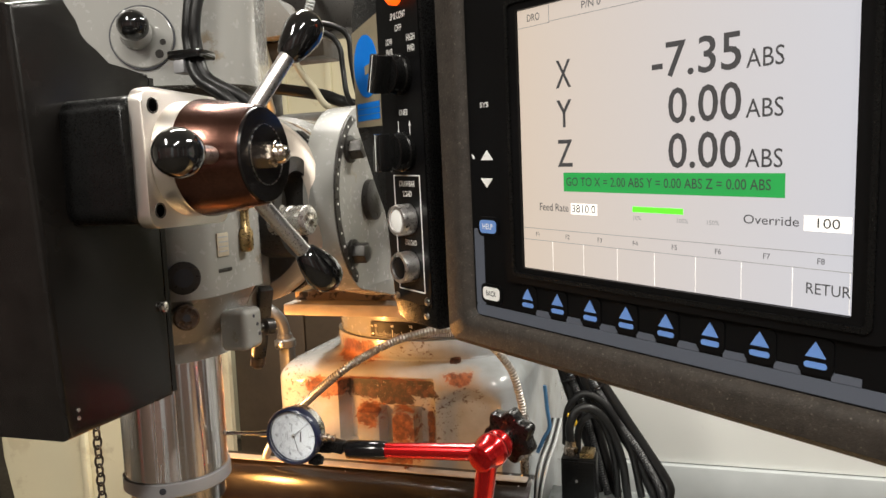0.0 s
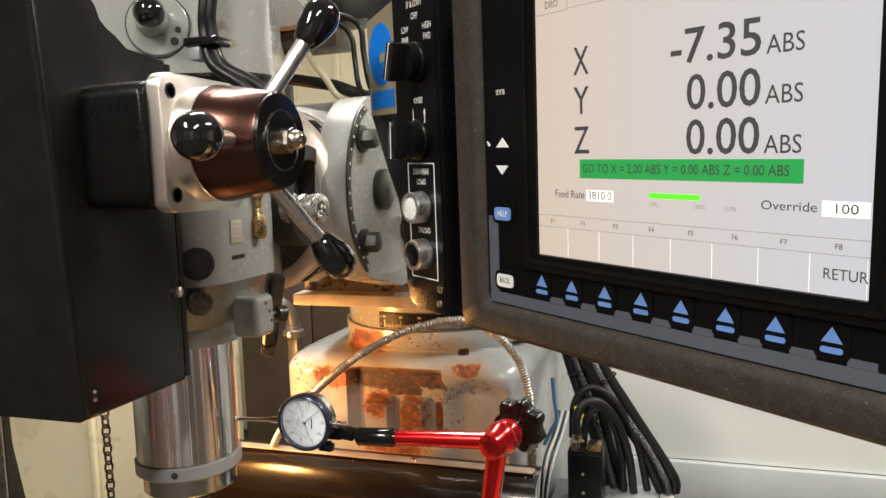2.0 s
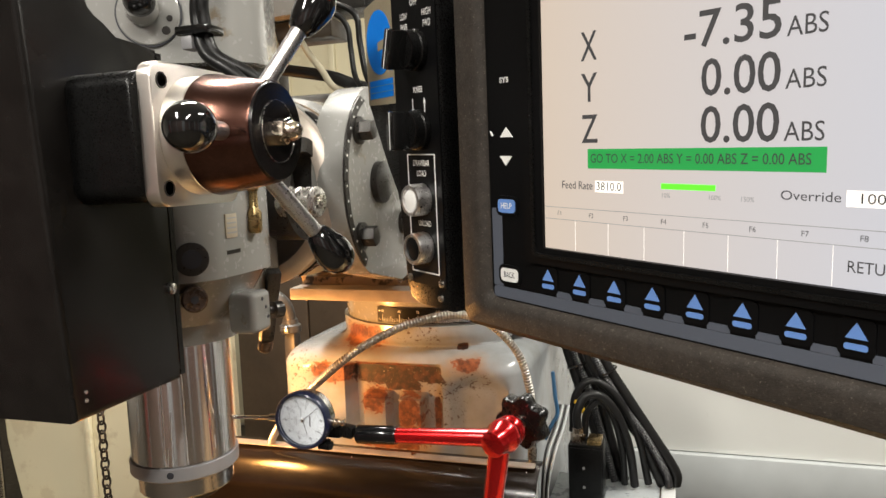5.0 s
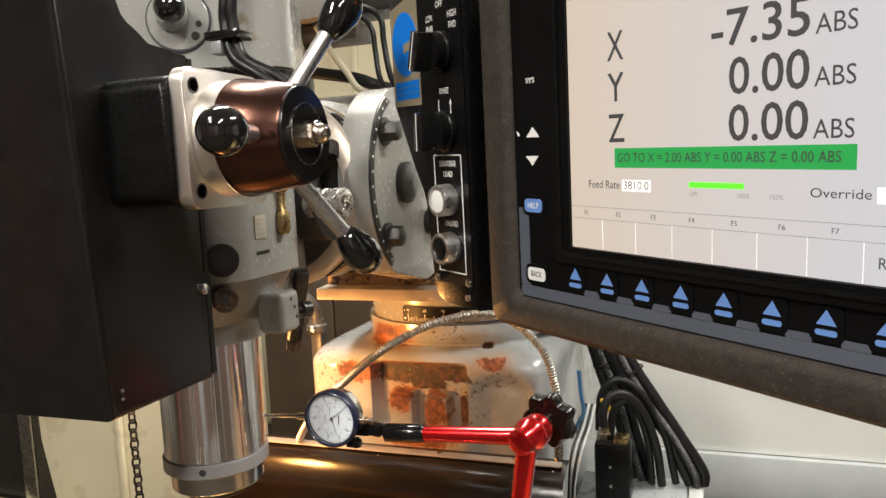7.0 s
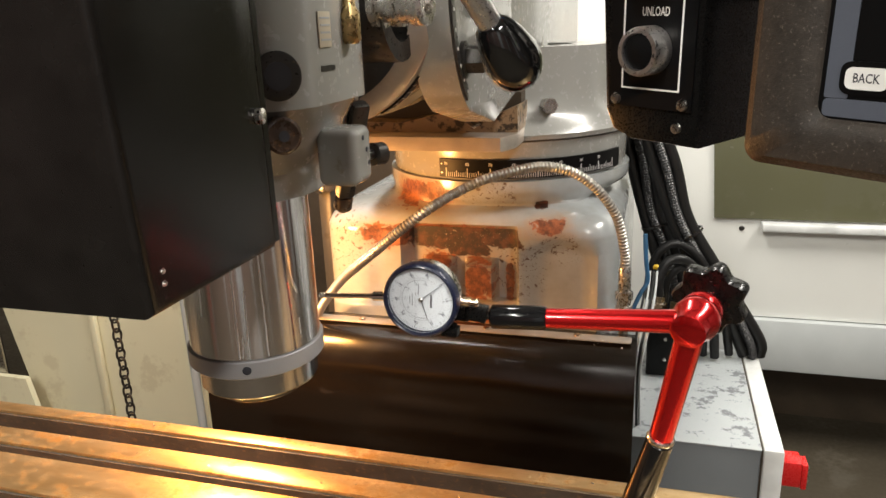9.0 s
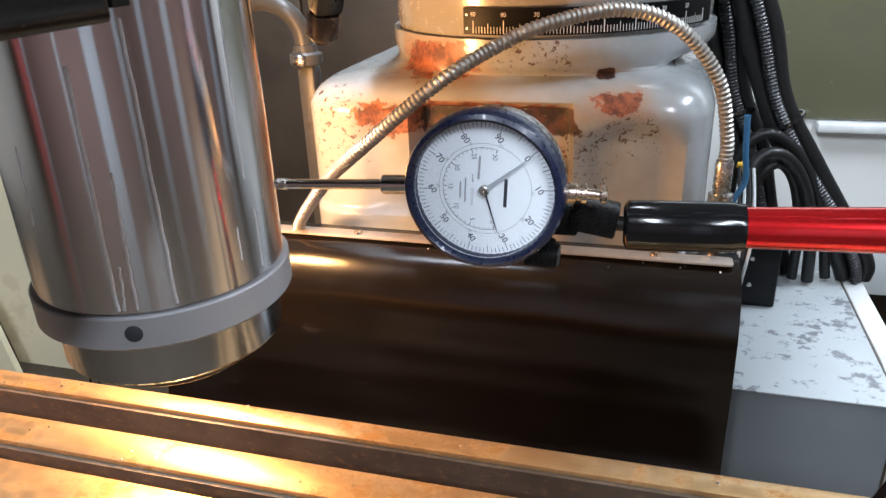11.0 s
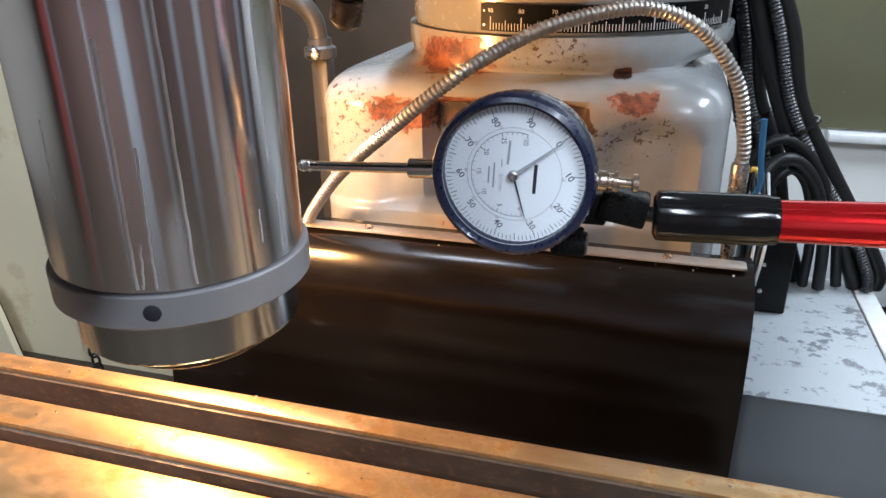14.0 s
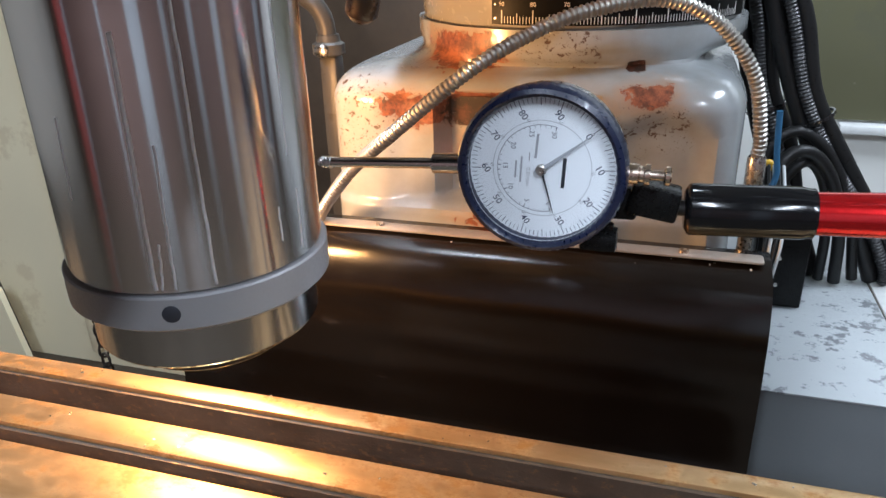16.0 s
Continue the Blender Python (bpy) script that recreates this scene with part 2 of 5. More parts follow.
M["oily_brown"] = surface("oily_brown", (0.045, 0.024, 0.013), 0.3, worn=(0.14, 0.08, 0.04), wear=0.6, wear_scale=90, grain=200, relief=0.2, vary=0.3)
M["floor"] = surface("floor", (0.06, 0.049, 0.034), 0.6, gloss=0.2, worn=(0.07, 0.06, 0.045), wear=0.55, wear_scale=6, grain=60, relief=0.2)
M["wall"] = surface("wall", (0.60, 0.58, 0.52), 0.6, grain=90, relief=0.15, vary=0.06)
M["wall_dark"] = surface("wall_dark", (0.20, 0.125, 0.11), 0.6, grain=90, relief=0.15, vary=0.2)
M["ceiling"] = surface("ceiling", (0.42, 0.42, 0.40), 0.8, grain=90, relief=0.1, vary=0.06)
M["label_paper"] = surface("label_paper", (0.50, 0.44, 0.33), 0.5, grain=500, relief=0.0)
M["wire_yellow"] = surface("wire_yellow", (0.8, 0.5, 0.03), 0.4, grain=400, relief=0.0)
M["wire_blue"] = surface("wire_blue", (0.03, 0.11, 0.22), 0.4, grain=400, relief=0.0)
M["wire_cream"] = surface("wire_cream", (0.55, 0.50, 0.36), 0.4, grain=400, relief=0.0)
M["orange_lens"] = plain("orange_lens", (1.0, 0.11, 0.006), 0.3, glow=1.5)
M["bulb"] = plain("bulb", (1.0, 0.72, 0.4), 0.3, glow=8.0)
M["screen_text"] = plain("screen_text", (0.05, 0.05, 0.055), 0.6)
M["screen_grey"] = plain("screen_grey", (0.30, 0.30, 0.31), 0.6)
M["screen_green"] = plain("screen_green", (0.014, 0.25, 0.055), 0.4, glow=0.52)
M["screen_lime"] = plain("screen_lime", (0.10, 0.85, 0.03), 0.4, glow=0.6)
M["screen_box"] = plain("screen_box", (0.86, 0.83, 0.79), 0.4, glow=0.62)


def table_metal():
    """Ground cast iron, oiled, with orange rust blooms."""
    m = bpy.data.materials.new("table_metal")
    t, n, l, p = nodes_of(m)
    a = noise_of(t, 75, 8, 0.72, (0.7, 1, 1))
    b = noise_of(t, 9, 4, 0.6)
    rust = ramp(t, math_of(t, "ADD", a, math_of(t, "MULTIPLY", b, 0.6)), 0.83, 0.97)
    base = mix_colour(t, ramp(t, noise_of(t, 60, 4, 0.6, (0.2, 1, 1)), 0.3, 0.7), (0.56, 0.36, 0.155), (0.74, 0.53, 0.28))
    l.new(mix_colour(t, rust, base, (0.40, 0.20, 0.05)), p.inputs["Base Color"])
    l.new(ramp(t, rust, 0, 1, 0.9, 0.5), p.inputs["Metallic"])
    l.new(ramp(t, a, 0.3, 0.7, 0.31, 0.44), p.inputs["Roughness"])
    p.inputs["Coat Weight"].default_value, p.inputs["Coat Roughness"].default_value = 0.45, 0.16
    p.inputs["Coat IOR"].default_value = 1.6
    bump(t, p, noise_of(t, 320, 3, 0.6, (0.3, 1, 1)), 0.12, 0.0005)
    return m


def lcd():
    """The lit panel of the display: a little warmer towards one side, as such panels are when seen askew."""
    m = bpy.data.materials.new("lcd")
    t, n, l, p = nodes_of(m)
    co = n.new("ShaderNodeTexCoord")
    sep = n.new("ShaderNodeSeparateXYZ")
    l.new(co.outputs["Generated"], sep.inputs[0])
    colour = mix_colour(t, ramp(t, sep.outputs[0], 0.0, 1.0), (0.83, 0.68, 0.545), (0.745, 0.75, 0.815))
    l.new(colour, p.inputs["Emission Color"])
    p.inputs["Emission Strength"].default_value = 0.79
    p.inputs["Base Color"].default_value = (0.05, 0.05, 0.05, 1)
    p.inputs["Roughness"].default_value = 0.35
    return m


def clear_glass():
    """A thin flat crystal: clear, with the faint gloss of glass."""
    m = bpy.data.materials.new("clear_glass")
    t, n, l, p = nodes_of(m)
    clear, shine, both, facing = n.new("ShaderNodeBsdfTransparent"), n.new("ShaderNodeBsdfGlossy"), n.new("ShaderNodeMixShader"), n.new("ShaderNodeFresnel")
    shine.inputs["Roughness"].default_value, facing.inputs["IOR"].default_value = 0.03, 1.3
    l.new(facing.outputs[0], both.inputs[0]), l.new(clear.outputs[0], both.inputs[1]), l.new(shine.outputs[0], both.inputs[2])
    l.new(both.outputs[0], n["Material Output"].inputs["Surface"])
    return m


def ground_round(m):
    """Fine grinding marks that run round an upright cylinder, and so draw its reflections out upwards and downwards."""
    t, n, l, p = nodes_of(m)
    tangent = n.new("ShaderNodeTangent")
    tangent.direction_type, tangent.axis = "RADIAL", "Z"
    l.new(tangent.outputs[0], p.inputs["Tangent"])
    p.inputs["Anisotropic"].default_value, p.inputs["Anisotropic Rotation"].default_value = 1.0, 0.25


ground_round(M["chrome_quill"])
M["table_metal"], M["lcd"], M["clear_glass"] = table_metal(), lcd(), clear_glass()


# ---- building ----
PLACE = {}


def thing(name, where, label, category, group="", kind=""):
    ob = new(name)
    ob.location = where
    ob.empty_display_size = 0.02
    PLACE[ob] = Vector(where)
    return tagged(ob, label, category, group, kind)


def part(name, bm, material, parent=None, label="", smooth=True):
    """Links a bmesh, built in world coordinates, as one mesh object under a thing or a part."""
    where = PLACE[parent] if parent else Vector((0, 0, 0))
    bmesh.ops.recalc_face_normals(bm, faces=bm.faces)
    bm.transform(Matrix.Translation(-where))
    data = bpy.data.meshes.new(name)
    bm.to_mesh(data)
    bm.free()
    data.materials.append(M[material] if isinstance(material, str) else material)
    if smooth:
        for f in data.polygons:
            f.use_smooth = True
        data.set_sharp_from_angle(angle=radians(38))
    ob = new(name, data)
    if parent:
        ob.parent = parent
    PLACE[ob] = where
    if label:
        ob["label"] = label
    return ob


def solo(name, bm, material, label, category, group="", kind="", smooth=True):
    """A thing that is one mesh."""
    return tagged(part(name, bm, material, None, "", smooth), label, category, group, kind)


def merged(bm, other, m=None):
    """Adds another bmesh to bm."""
    if m is not None:
        other.transform(m)
    data = bpy.data.meshes.new("tmp")
    other.to_mesh(data)
    other.free()
    bm.from_mesh(data)
    bpy.data.meshes.remove(data)
    return bm


def block(x0, x1, y0, y1, z0, z1, bevel=0.0, seg=2, m=None):
    bm = bmesh.new()
    bmesh.ops.create_cube(bm, size=1)
    for v in bm.verts:
        v.co = Vector((x0 if v.co.x < 0 else x1, y0 if v.co.y < 0 else y1, z0 if v.co.z < 0 else z1))
    if bevel:
        bmesh.ops.bevel(bm, geom=bm.edges[:], offset=bevel, segments=seg, profile=0.5, affect="EDGES")
    if m is not None:
        bm.transform(m)
    return bm


def prism(outline, depth0, depth1, m=None, bevel=0.0, seg=2):
    """A 2D outline, extruded along local z."""
    bm = bmesh.new()
    low = [bm.verts.new((x, y, depth0)) for x, y in outline]
    high = [bm.verts.new((x, y, depth1)) for x, y in outline]
    bm.faces.new(low[::-1])
    top = bm.faces.new(high)
    k = len(outline)
    for i in range(k):
        bm.faces.new((low[i], low[(i + 1) % k], high[(i + 1) % k], high[i]))
    if bevel:
        bmesh.ops.bevel(bm, geom=list(top.edges), offset=bevel, segments=seg, profile=0.5, affect="EDGES")
    if m is not None:
        bm.transform(m)
    return bm


def rounded(x0, x1, y0, y1, r, seg=6):
    """The outline of a rounded rectangle."""
    out = []
    for cx, cy, a in ((x1 - r, y1 - r, 0), (x0 + r, y1 - r, 90), (x0 + r, y0 + r, 180), (x1 - r, y0 + r, 270)):
        for i in range(seg + 1):
            w = radians(a + 90 * i / seg)
            out.append((cx + r * math.cos(w), cy + r * math.sin(w)))
    return out


def frame_bars(outer, inner, z0, z1, m=None):
    """A flat ring between two outlines of as many points."""
    bm = bmesh.new()
    k = len(outer)
    rings = [[bm.verts.new((x, y, z)) for x, y in line] for line, z in ((outer, z0), (outer, z1), (inner, z1), (inner, z0))]
    for a in range(4):
        for i in range(k):
            bm.faces.new((rings[a][i], rings[a][(i + 1) % k], rings[(a + 1) % 4][(i + 1) % k], rings[(a + 1) % 4][i]))
    if m is not None:
        bm.transform(m)
    return bm


def along(p0, p1):
    """The pose whose z axis runs from p0 to p1."""
    d = Vector(p1) - Vector(p0)
    return Matrix.Translation(p0) @ d.to_track_quat("Z", "Y").to_matrix().to_4x4()


def lathe(profile, m=None, seg=48, wave=None, caps=True):
    """A turned shape: (radius, z) points about local z. wave(angle) scales the radius."""
    bm = bmesh.new()
    rings = []
    for r, z in profile:
        if r < 1e-6:
            rings.append([bm.verts.new((0, 0, z))])
        else:
            ring = []
            for i in range(seg):
                a = 2 * math.pi * i / seg
                k = r * (wave(a, z) if wave else 1)
                ring.append(bm.verts.new((k * math.cos(a), k * math.sin(a), z)))
            rings.append(ring)
    for a, b in zip(rings, rings[1:]):
        for i in range(seg):
            j = (i + 1) % seg
            if len(a) == 1 and len(b) > 1:
                bm.faces.new((a[0], b[i], b[j]))
            elif len(b) == 1 and len(a) > 1:
                bm.faces.new((a[i], a[j], b[0]))
            elif len(a) > 1:
                bm.faces.new((a[i], a[j], b[j], b[i]))
    for ring, flip in ((rings[0], True), (rings[-1], False)):
        if len(ring) > 1 and caps:
            bm.faces.new(ring[::-1] if flip else ring)
    if m is not None:
        bm.transform(m)
    return bm


def rod(p0, p1, r0, r1=None, seg=24, edge=0.0):
    r1 = r0 if r1 is None else r1
    length = (Vector(p1) - Vector(p0)).length
    prof = [(r0, 0), (r1, length)]
    if edge:
        prof = [(r0 - edge, 0), (r0, edge), (r1, length - edge), (r1 - edge, length)]
    return lathe(prof, along(p0, p1), seg)


def glide(points, steps):
    """Points on a smooth curve through those given."""
    pts = [Vector(p) for p in points]
    pts = [pts[0] * 2 - pts[1]] + pts + [pts[-1] * 2 - pts[-2]]
    out = []
    for i in range(1, len(pts) - 2):
        a, b, c, d = pts[i - 1:i + 3]
        for s in range(steps):
            t = s / steps
            out.append(0.5 * ((2 * b) + (c - a) * t + (2 * a - 5 * b + 4 * c - d) * t * t + (3 * b - a - 3 * c + d) * t ** 3))
    out.append(pts[-2])
    return out


def even(points, gap):
    """Points at even steps along a smooth curve."""
    line = glide(points, 40)
    out, left = [line[0]], gap
    for a, b in zip(line, line[1:]):
        d = (b - a).length
        while left <= d:
            a = a.lerp(b, left / d)
            out.append(a)
            d, left = (b - a).length, gap
        left -= d
    return out


def tube(points, radius, steps=8, seg=10, ripple=0.0, closed=False, wave=2):
    """A hose through points. ripple: narrower by that share between ribs, one rib in every wave rings."""
    line = [Vector(p) for p in points] if closed or not steps else glide(points, steps)
    bm = bmesh.new()
    rings, k = [], len(line)
    side = None
    for i, p in enumerate(line):
        d = (line[(i + 1) % k] - line[i - 1]) if closed else (line[min(i + 1, k - 1)] - line[max(i - 1, 0)])
        d.normalize()
        if side is None:
            side = d.orthogonal().normalized()
        side = (side - d * side.dot(d)).normalized()
        up = d.cross(side)
        r = radius * (1 - ripple * (i % wave >= (wave + 1) // 2))
        rings.append([bm.verts.new(p + r * (math.cos(2 * math.pi * j / seg) * side + math.sin(2 * math.pi * j / seg) * up)) for j in range(seg)])
    for i in range(k if closed else k - 1):
        a, b = rings[i], rings[(i + 1) % k]
        for j in range(seg):
            bm.faces.new((a[j], a[(j + 1) % seg], b[(j + 1) % seg], b[j]))
    if not closed:
        bm.faces.new(rings[0][::-1]), bm.faces.new(rings[-1])
    return bm


def hexagon(r, turn=0.0):
    return [(r * math.cos(radians(60 * i + turn)), r * math.sin(radians(60 * i + turn))) for i in range(6)]


def disc_outline(cx, cy, rx, ry=None, seg=32):
    ry = rx if ry is None else ry
    return [(cx + rx * math.cos(2 * math.pi * i / seg), cy + ry * math.sin(2 * math.pi * i / seg)) for i in range(seg)]


def words(name, text, m, material, parent, height, width=0.0, align="CENTER", bold=0.0, label="", turn=0.0):
    """Raised lettering, lying in the xy plane of m, with capitals of that height; width squeezes it to fit."""
    curve = bpy.data.curves.new(name, "FONT")
    curve.body, curve.size, curve.align_x, curve.align_y = text, height / 0.70, align, "CENTER"
    curve.offset, curve.resolution_u = bold, 3
    tmp = bpy.data.objects.new(name, curve)
    scene.collection.objects.link(tmp)
    data = bpy.data.meshes.new_from_object(tmp.evaluated_get(bpy.context.evaluated_depsgraph_get()))
    bpy.data.objects.remove(tmp)
    bm = bmesh.new()
    bm.from_mesh(data)
    bpy.data.meshes.remove(data)
    if width and bm.verts:
        span = max(v.co.x for v in bm.verts) - min(v.co.x for v in bm.verts)
        for v in bm.verts:
            v.co.x *= width / span
    bm.transform(m @ pose(0, 0, 0, 0, 0, turn))
    where = PLACE[parent]
    bm.transform(Matrix.Translation(-where))
    out = bpy.data.meshes.new(name)
    bm.to_mesh(out)
    bm.free()
    out.materials.append(M[material])
    ob = new(name, out)
    ob.parent = parent
    PLACE[ob] = where
    if label:
        ob["label"] = label
    return ob


def shift(x, y, z):
    return Matrix.Translation((x, y, z))


X_AXIS = Matrix(((0, 0, 1, 0), (1, 0, 0, 0), (0, 1, 0, 0), (0, 0, 0, 1)))      # local z runs along world x, local x along world y
FRONT = Matrix(((1, 0, 0, 0), (0, 0, -1, 0), (0, 1, 0, 0), (0, 0, 0, 1)))      # local z runs along world -y, local y up


# ---- the room ----
solo("floor", block(-5, 4, -3.5, 5, -0.1, 0), "floor", "worn brownish workshop concrete floor", "floor", kind="structure")
solo("ceiling", block(-5, 4, -3.5, 5, 3.1, 3.2), "ceiling", "plain grey workshop ceiling", "ceiling", kind="structure")
solo("wall_north", block(-5, 4, 3.6, 3.7, 0, 3.1), "wall", "off-white painted workshop wall", "wall", kind="structure")
solo("wall_south", block(-5, 4, -3.5, -3.4, 0, 3.1), "wall_dark", "dark brown painted workshop wall", "wall", kind="structure")
solo("wall_west", block(-5, -4.9, -3.4, 3.6, 0, 3.1), "wall", "off-white painted workshop wall", "wall", kind="structure")
solo("wall_east", block(3.9, 4, -3.4, 3.6, 0, 3.1), "wall_dark", "dark brown painted workshop wall", "wall", kind="structure")
# unseen pale piers, added to give the chrome quill its upright reflected bands
for px, wide in ((-4.2, 0.9), (-1.2, 0.12), (0.3, 0.7), (2.4, 0.3)):
    solo("reflected_pier", block(px, px + wide, -3.4, -3.3, 0, 3.1, 0.01), "pier_paint", "unseen pale blue-grey pier, added for bands reflected in the quill", "wall", kind="structure")
for py in (-2.4, -0.6, 0.9, 2.4):
    solo("reflected_pier", block(3.8, 3.9, py, py + 0.4, 0, 3.1, 0.01), "pier_paint", "unseen pale blue-grey pier, added for bands reflected in the quill", "wall", kind="structure")
clad = thing("wall_cladding", (-1.8, 3.58, 0), "cream ribbed sheet-metal wall cladding", "wall", kind="structure")
part("sheet", block(-3.2, -0.8, 3.575, 3.598, 0.02, 3.08, 0.003), "cream", clad)
for i in range(9):
    part("rib", block(-3.1 + 0.27 * i, -3.06 + 0.27 * i, 3.55, 3.5748, 0.03, 3.07, 0.008), "cream", clad)
for lx, ly in ((-0.9, -1.5), (0.9, -1.5), (-0.9, 1.4), (1.2, 1.3)):
    solo("ceiling_light", block(lx - 0.16, lx + 0.16, ly - 0.7, ly + 0.7, 3.035, 3.1, 0.01), "panel_white", "white fluorescent ceiling light fitting", "ceiling light", "ceiling lights")

# an unseen red cabinet, added only for red reflections in the polished quill and the black cover
for cx, cy, turn, wide in ((-3.3, -2.7, -40, 0.45),):
    cm = pose(cx, cy, 0, 0, 0, turn)
    tc = thing("reflected_cabinet", (cx, cy, 0), "unseen tall red cabinet, added for its red reflection", "tool cabinet")
    part("body", block(-wide / 2, wide / 2, -0.25, 0.25, 0.06, 1.85, 0.012, 2, cm), "cabinet_red", tc)
    part("plinth", block(-wide / 2 + 0.02, wide / 2 - 0.02, -0.23, 0.23, 0.0, 0.0598, 0, 2, cm), "brown_dark", tc)
    for i in range(6):
        dr = part("drawer", block(-wide / 2 + 0.03, wide / 2 - 0.03, 0.2502, 0.262, 0.10 + 0.29 * i, 0.37 + 0.29 * i, 0.004, 2, cm), "cabinet_red", tc)
        part("handle", block(-wide / 4, wide / 4, 0.2622, 0.278, 0.33 + 0.29 * i, 0.345 + 0.29 * i, 0.003, 2, cm), "steel", dr)

solo("air_hose", tube([(0.15, 2.17, 0.009), (0.30, 2.161, 0.009), (0.40, 2.172, 0.009), (0.60, 2.18, 0.009), (1.2, 2.1, 0.009)], 0.009, 10, 10), "box_face", "thin pale hose lying on the floor", "hose")

# a second machine's white enclosure in the background
enc = thing("machine_enclosure", (0.6, 2.5, 0), "white sheet-metal machine enclosure with an olive window", "machine")
part("body", block(-0.75, 2.6, 2.46, 3.4, 0.484, 2.1, 0.006), "panel_white", enc)
part("plinth", block(-0.75, 2.6, 2.44, 3.38, 0.312, 0.482, 0.004), "plinth_grey", enc, "mid-grey painted lower band")
part("base", block(-0.7, 2.5, 2.75, 3.3, 0.0, 0.311), "brown_dark", enc, "dark recessed foot")
part("window", prism([(-0.022, 0.803), (1.7, 0.803), (1.7, 1.62), (-0.075, 1.62)], 0, 0.012, FRONT.to_4x4() @ shift(0, 0, -2.46)), "window_olive", enc, "olive-green tinted window pane")
part("ledge", block(0.112, 1.7, 2.415, 2.459, 0.772, 0.796, 0.005), "box_face", enc, "narrow cream ledge under the window")
for bx in (0.06, 0.62):
    part("screw", lathe([(0.008, 0), (0.008, 0.003), (0.005, 0.006), (0, 0.006)], shift(bx, 2.46, 0.77) @ FRONT, 12), "dark_steel", enc)

# cream panel, dark cabinet and post behind the spindle head
pan = thing("cream_panel", (-1.8, 2.02, 0), "cream sheet-metal guard panel, scuffed", "panel")
part("sheet", prism([(-2.30, 0.0), (-1.40, 0.0), (-1.40, 1.25), (-2.42, 1.25), (-2.40, 0.5)], 0, 0.02, FRONT @ shift(0, 0, -2.04)), "cream", pan)
part("side_sheet", prism([(-3.0, 0.0), (-2.212, 0.0), (-2.265, 0.28), (-3.0, 0.28)], 0, 0.02, FRONT @ shift(0, 0, -1.95)), "cream", pan)
part("fold", block(-2.02, -1.99, 1.995, 2.018, 0.05, 1.2, 0.008), "cream", pan)
part("fold", block(-1.62, -1.59, 1.995, 2.018, 0.05, 1.2, 0.008), "cream", pan)
cab = thing("dark_cabinet", (-1.13, 2.1, 0), "dark brown steel cabinet behind the machine", "cabinet")
part("body", block(-1.395, -0.86, 2.07, 2.7, 0, 1.36, 0.01), "brown_dark", cab)
for x0, x1 in ((-1.392, -1.130), (-1.126, -0.863)):
    part("door", block(x0, x1, 2.048, 2.069, 0.06, 1.345, 0.004), "brown_dark", cab)
post = thing("steel_post", (-2.5, 2.0, 0), "grey worn steel post", "post")
part("shaft", block(-2.75, -2.425, 1.964, 2.018, 0.0, 1.4, 0.012), "dark_steel", post)
part("edge", block(-2.43, -2.37, 1.952, 1.962, 0.0, 1.4, 0.004), "steel", post)


def chain(p0, p1, count, wire, label):
    ch = thing("chain", p0, label, "chain")
    a, b = Vector(p0), Vector(p1)
    d = (b - a) / count
    for i in range(count):
        c, half, w = a + d * (i + 0.5), d.length * 0.68, d.length * 0.38
        pts = []
        for j in range(16):
            w2 = 2 * math.pi * j / 16
            q = Vector((w * math.cos(w2), 0, half * math.sin(w2)))
            if i % 2:
                q = Vector((0.35 * q.x, q.x, q.z))
            pts.append(c + q)
        part("link", tube(pts, wire, seg=6, closed=True), "dark_steel", ch)


chain((-1.31, 1.35, 3.1), (-1.31, 1.35, 0.0), 138, 0.0027, "hanging dark steel chain")

pole = thing("thin_pole", (-1.43, 1.75, 0), "thin pale galvanised pole behind the machine", "pole")
part("shaft", rod((-1.43, 1.75, 0.0), (-1.436, 1.75, 1.1), 0.012), "plinth_grey", pole)

# ---- knee mill: table ----
BACK, TOP = 0.793, 0.95
tab = thing("mill_table", (-0.4, 0.6, 0.8), "ground cast-iron milling table with T-slots, oily and rust-stained", "milling table")


def bar(y0, y1, z0=0.915, z1=TOP):
    return block(-1.15, 0.62, y0, y1, z0, z1, 0.0012, 2)


for y0, y1 in ((0.774, BACK), (0.713, 0.742), (0.640, 0.696), (0.565, 0.624), (0.52, 0.548)):
    part("rib", bar(y0, y1), "table_metal", tab)
part("bed", block(-1.148, 0.618, 0.522, 0.791, 0.85, 0.9145), "slot_dark", tab, "dark slot floor and table body")
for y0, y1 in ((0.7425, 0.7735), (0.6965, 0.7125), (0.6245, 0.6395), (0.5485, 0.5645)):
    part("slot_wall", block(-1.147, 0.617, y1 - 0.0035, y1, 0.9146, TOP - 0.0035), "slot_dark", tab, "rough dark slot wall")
random.seed(4)
chips = bmesh.new()
for i in range(70):
    x, y = random.uniform(-0.95, 0.1), random.choice((random.uniform(0.775, 0.792), random.uniform(0.714, 0.741), random.uniform(0.642, 0.694)))
    s = random.uniform(0.0005, 0.0014)
    merged(chips, block(-s, s, -s * 0.5, s * 0.5, 0, s * 0.5), shift(x, y, TOP) @ pose(0, 0, 0, 0, 0, random.uniform(0, 180)))
solo("metal_chips", chips, "steel", "tiny bright metal chips on the table", "chips", kind="stuff")

# ---- column and turret ----
CX, CY, TR = -0.43, 1.305, 0.19


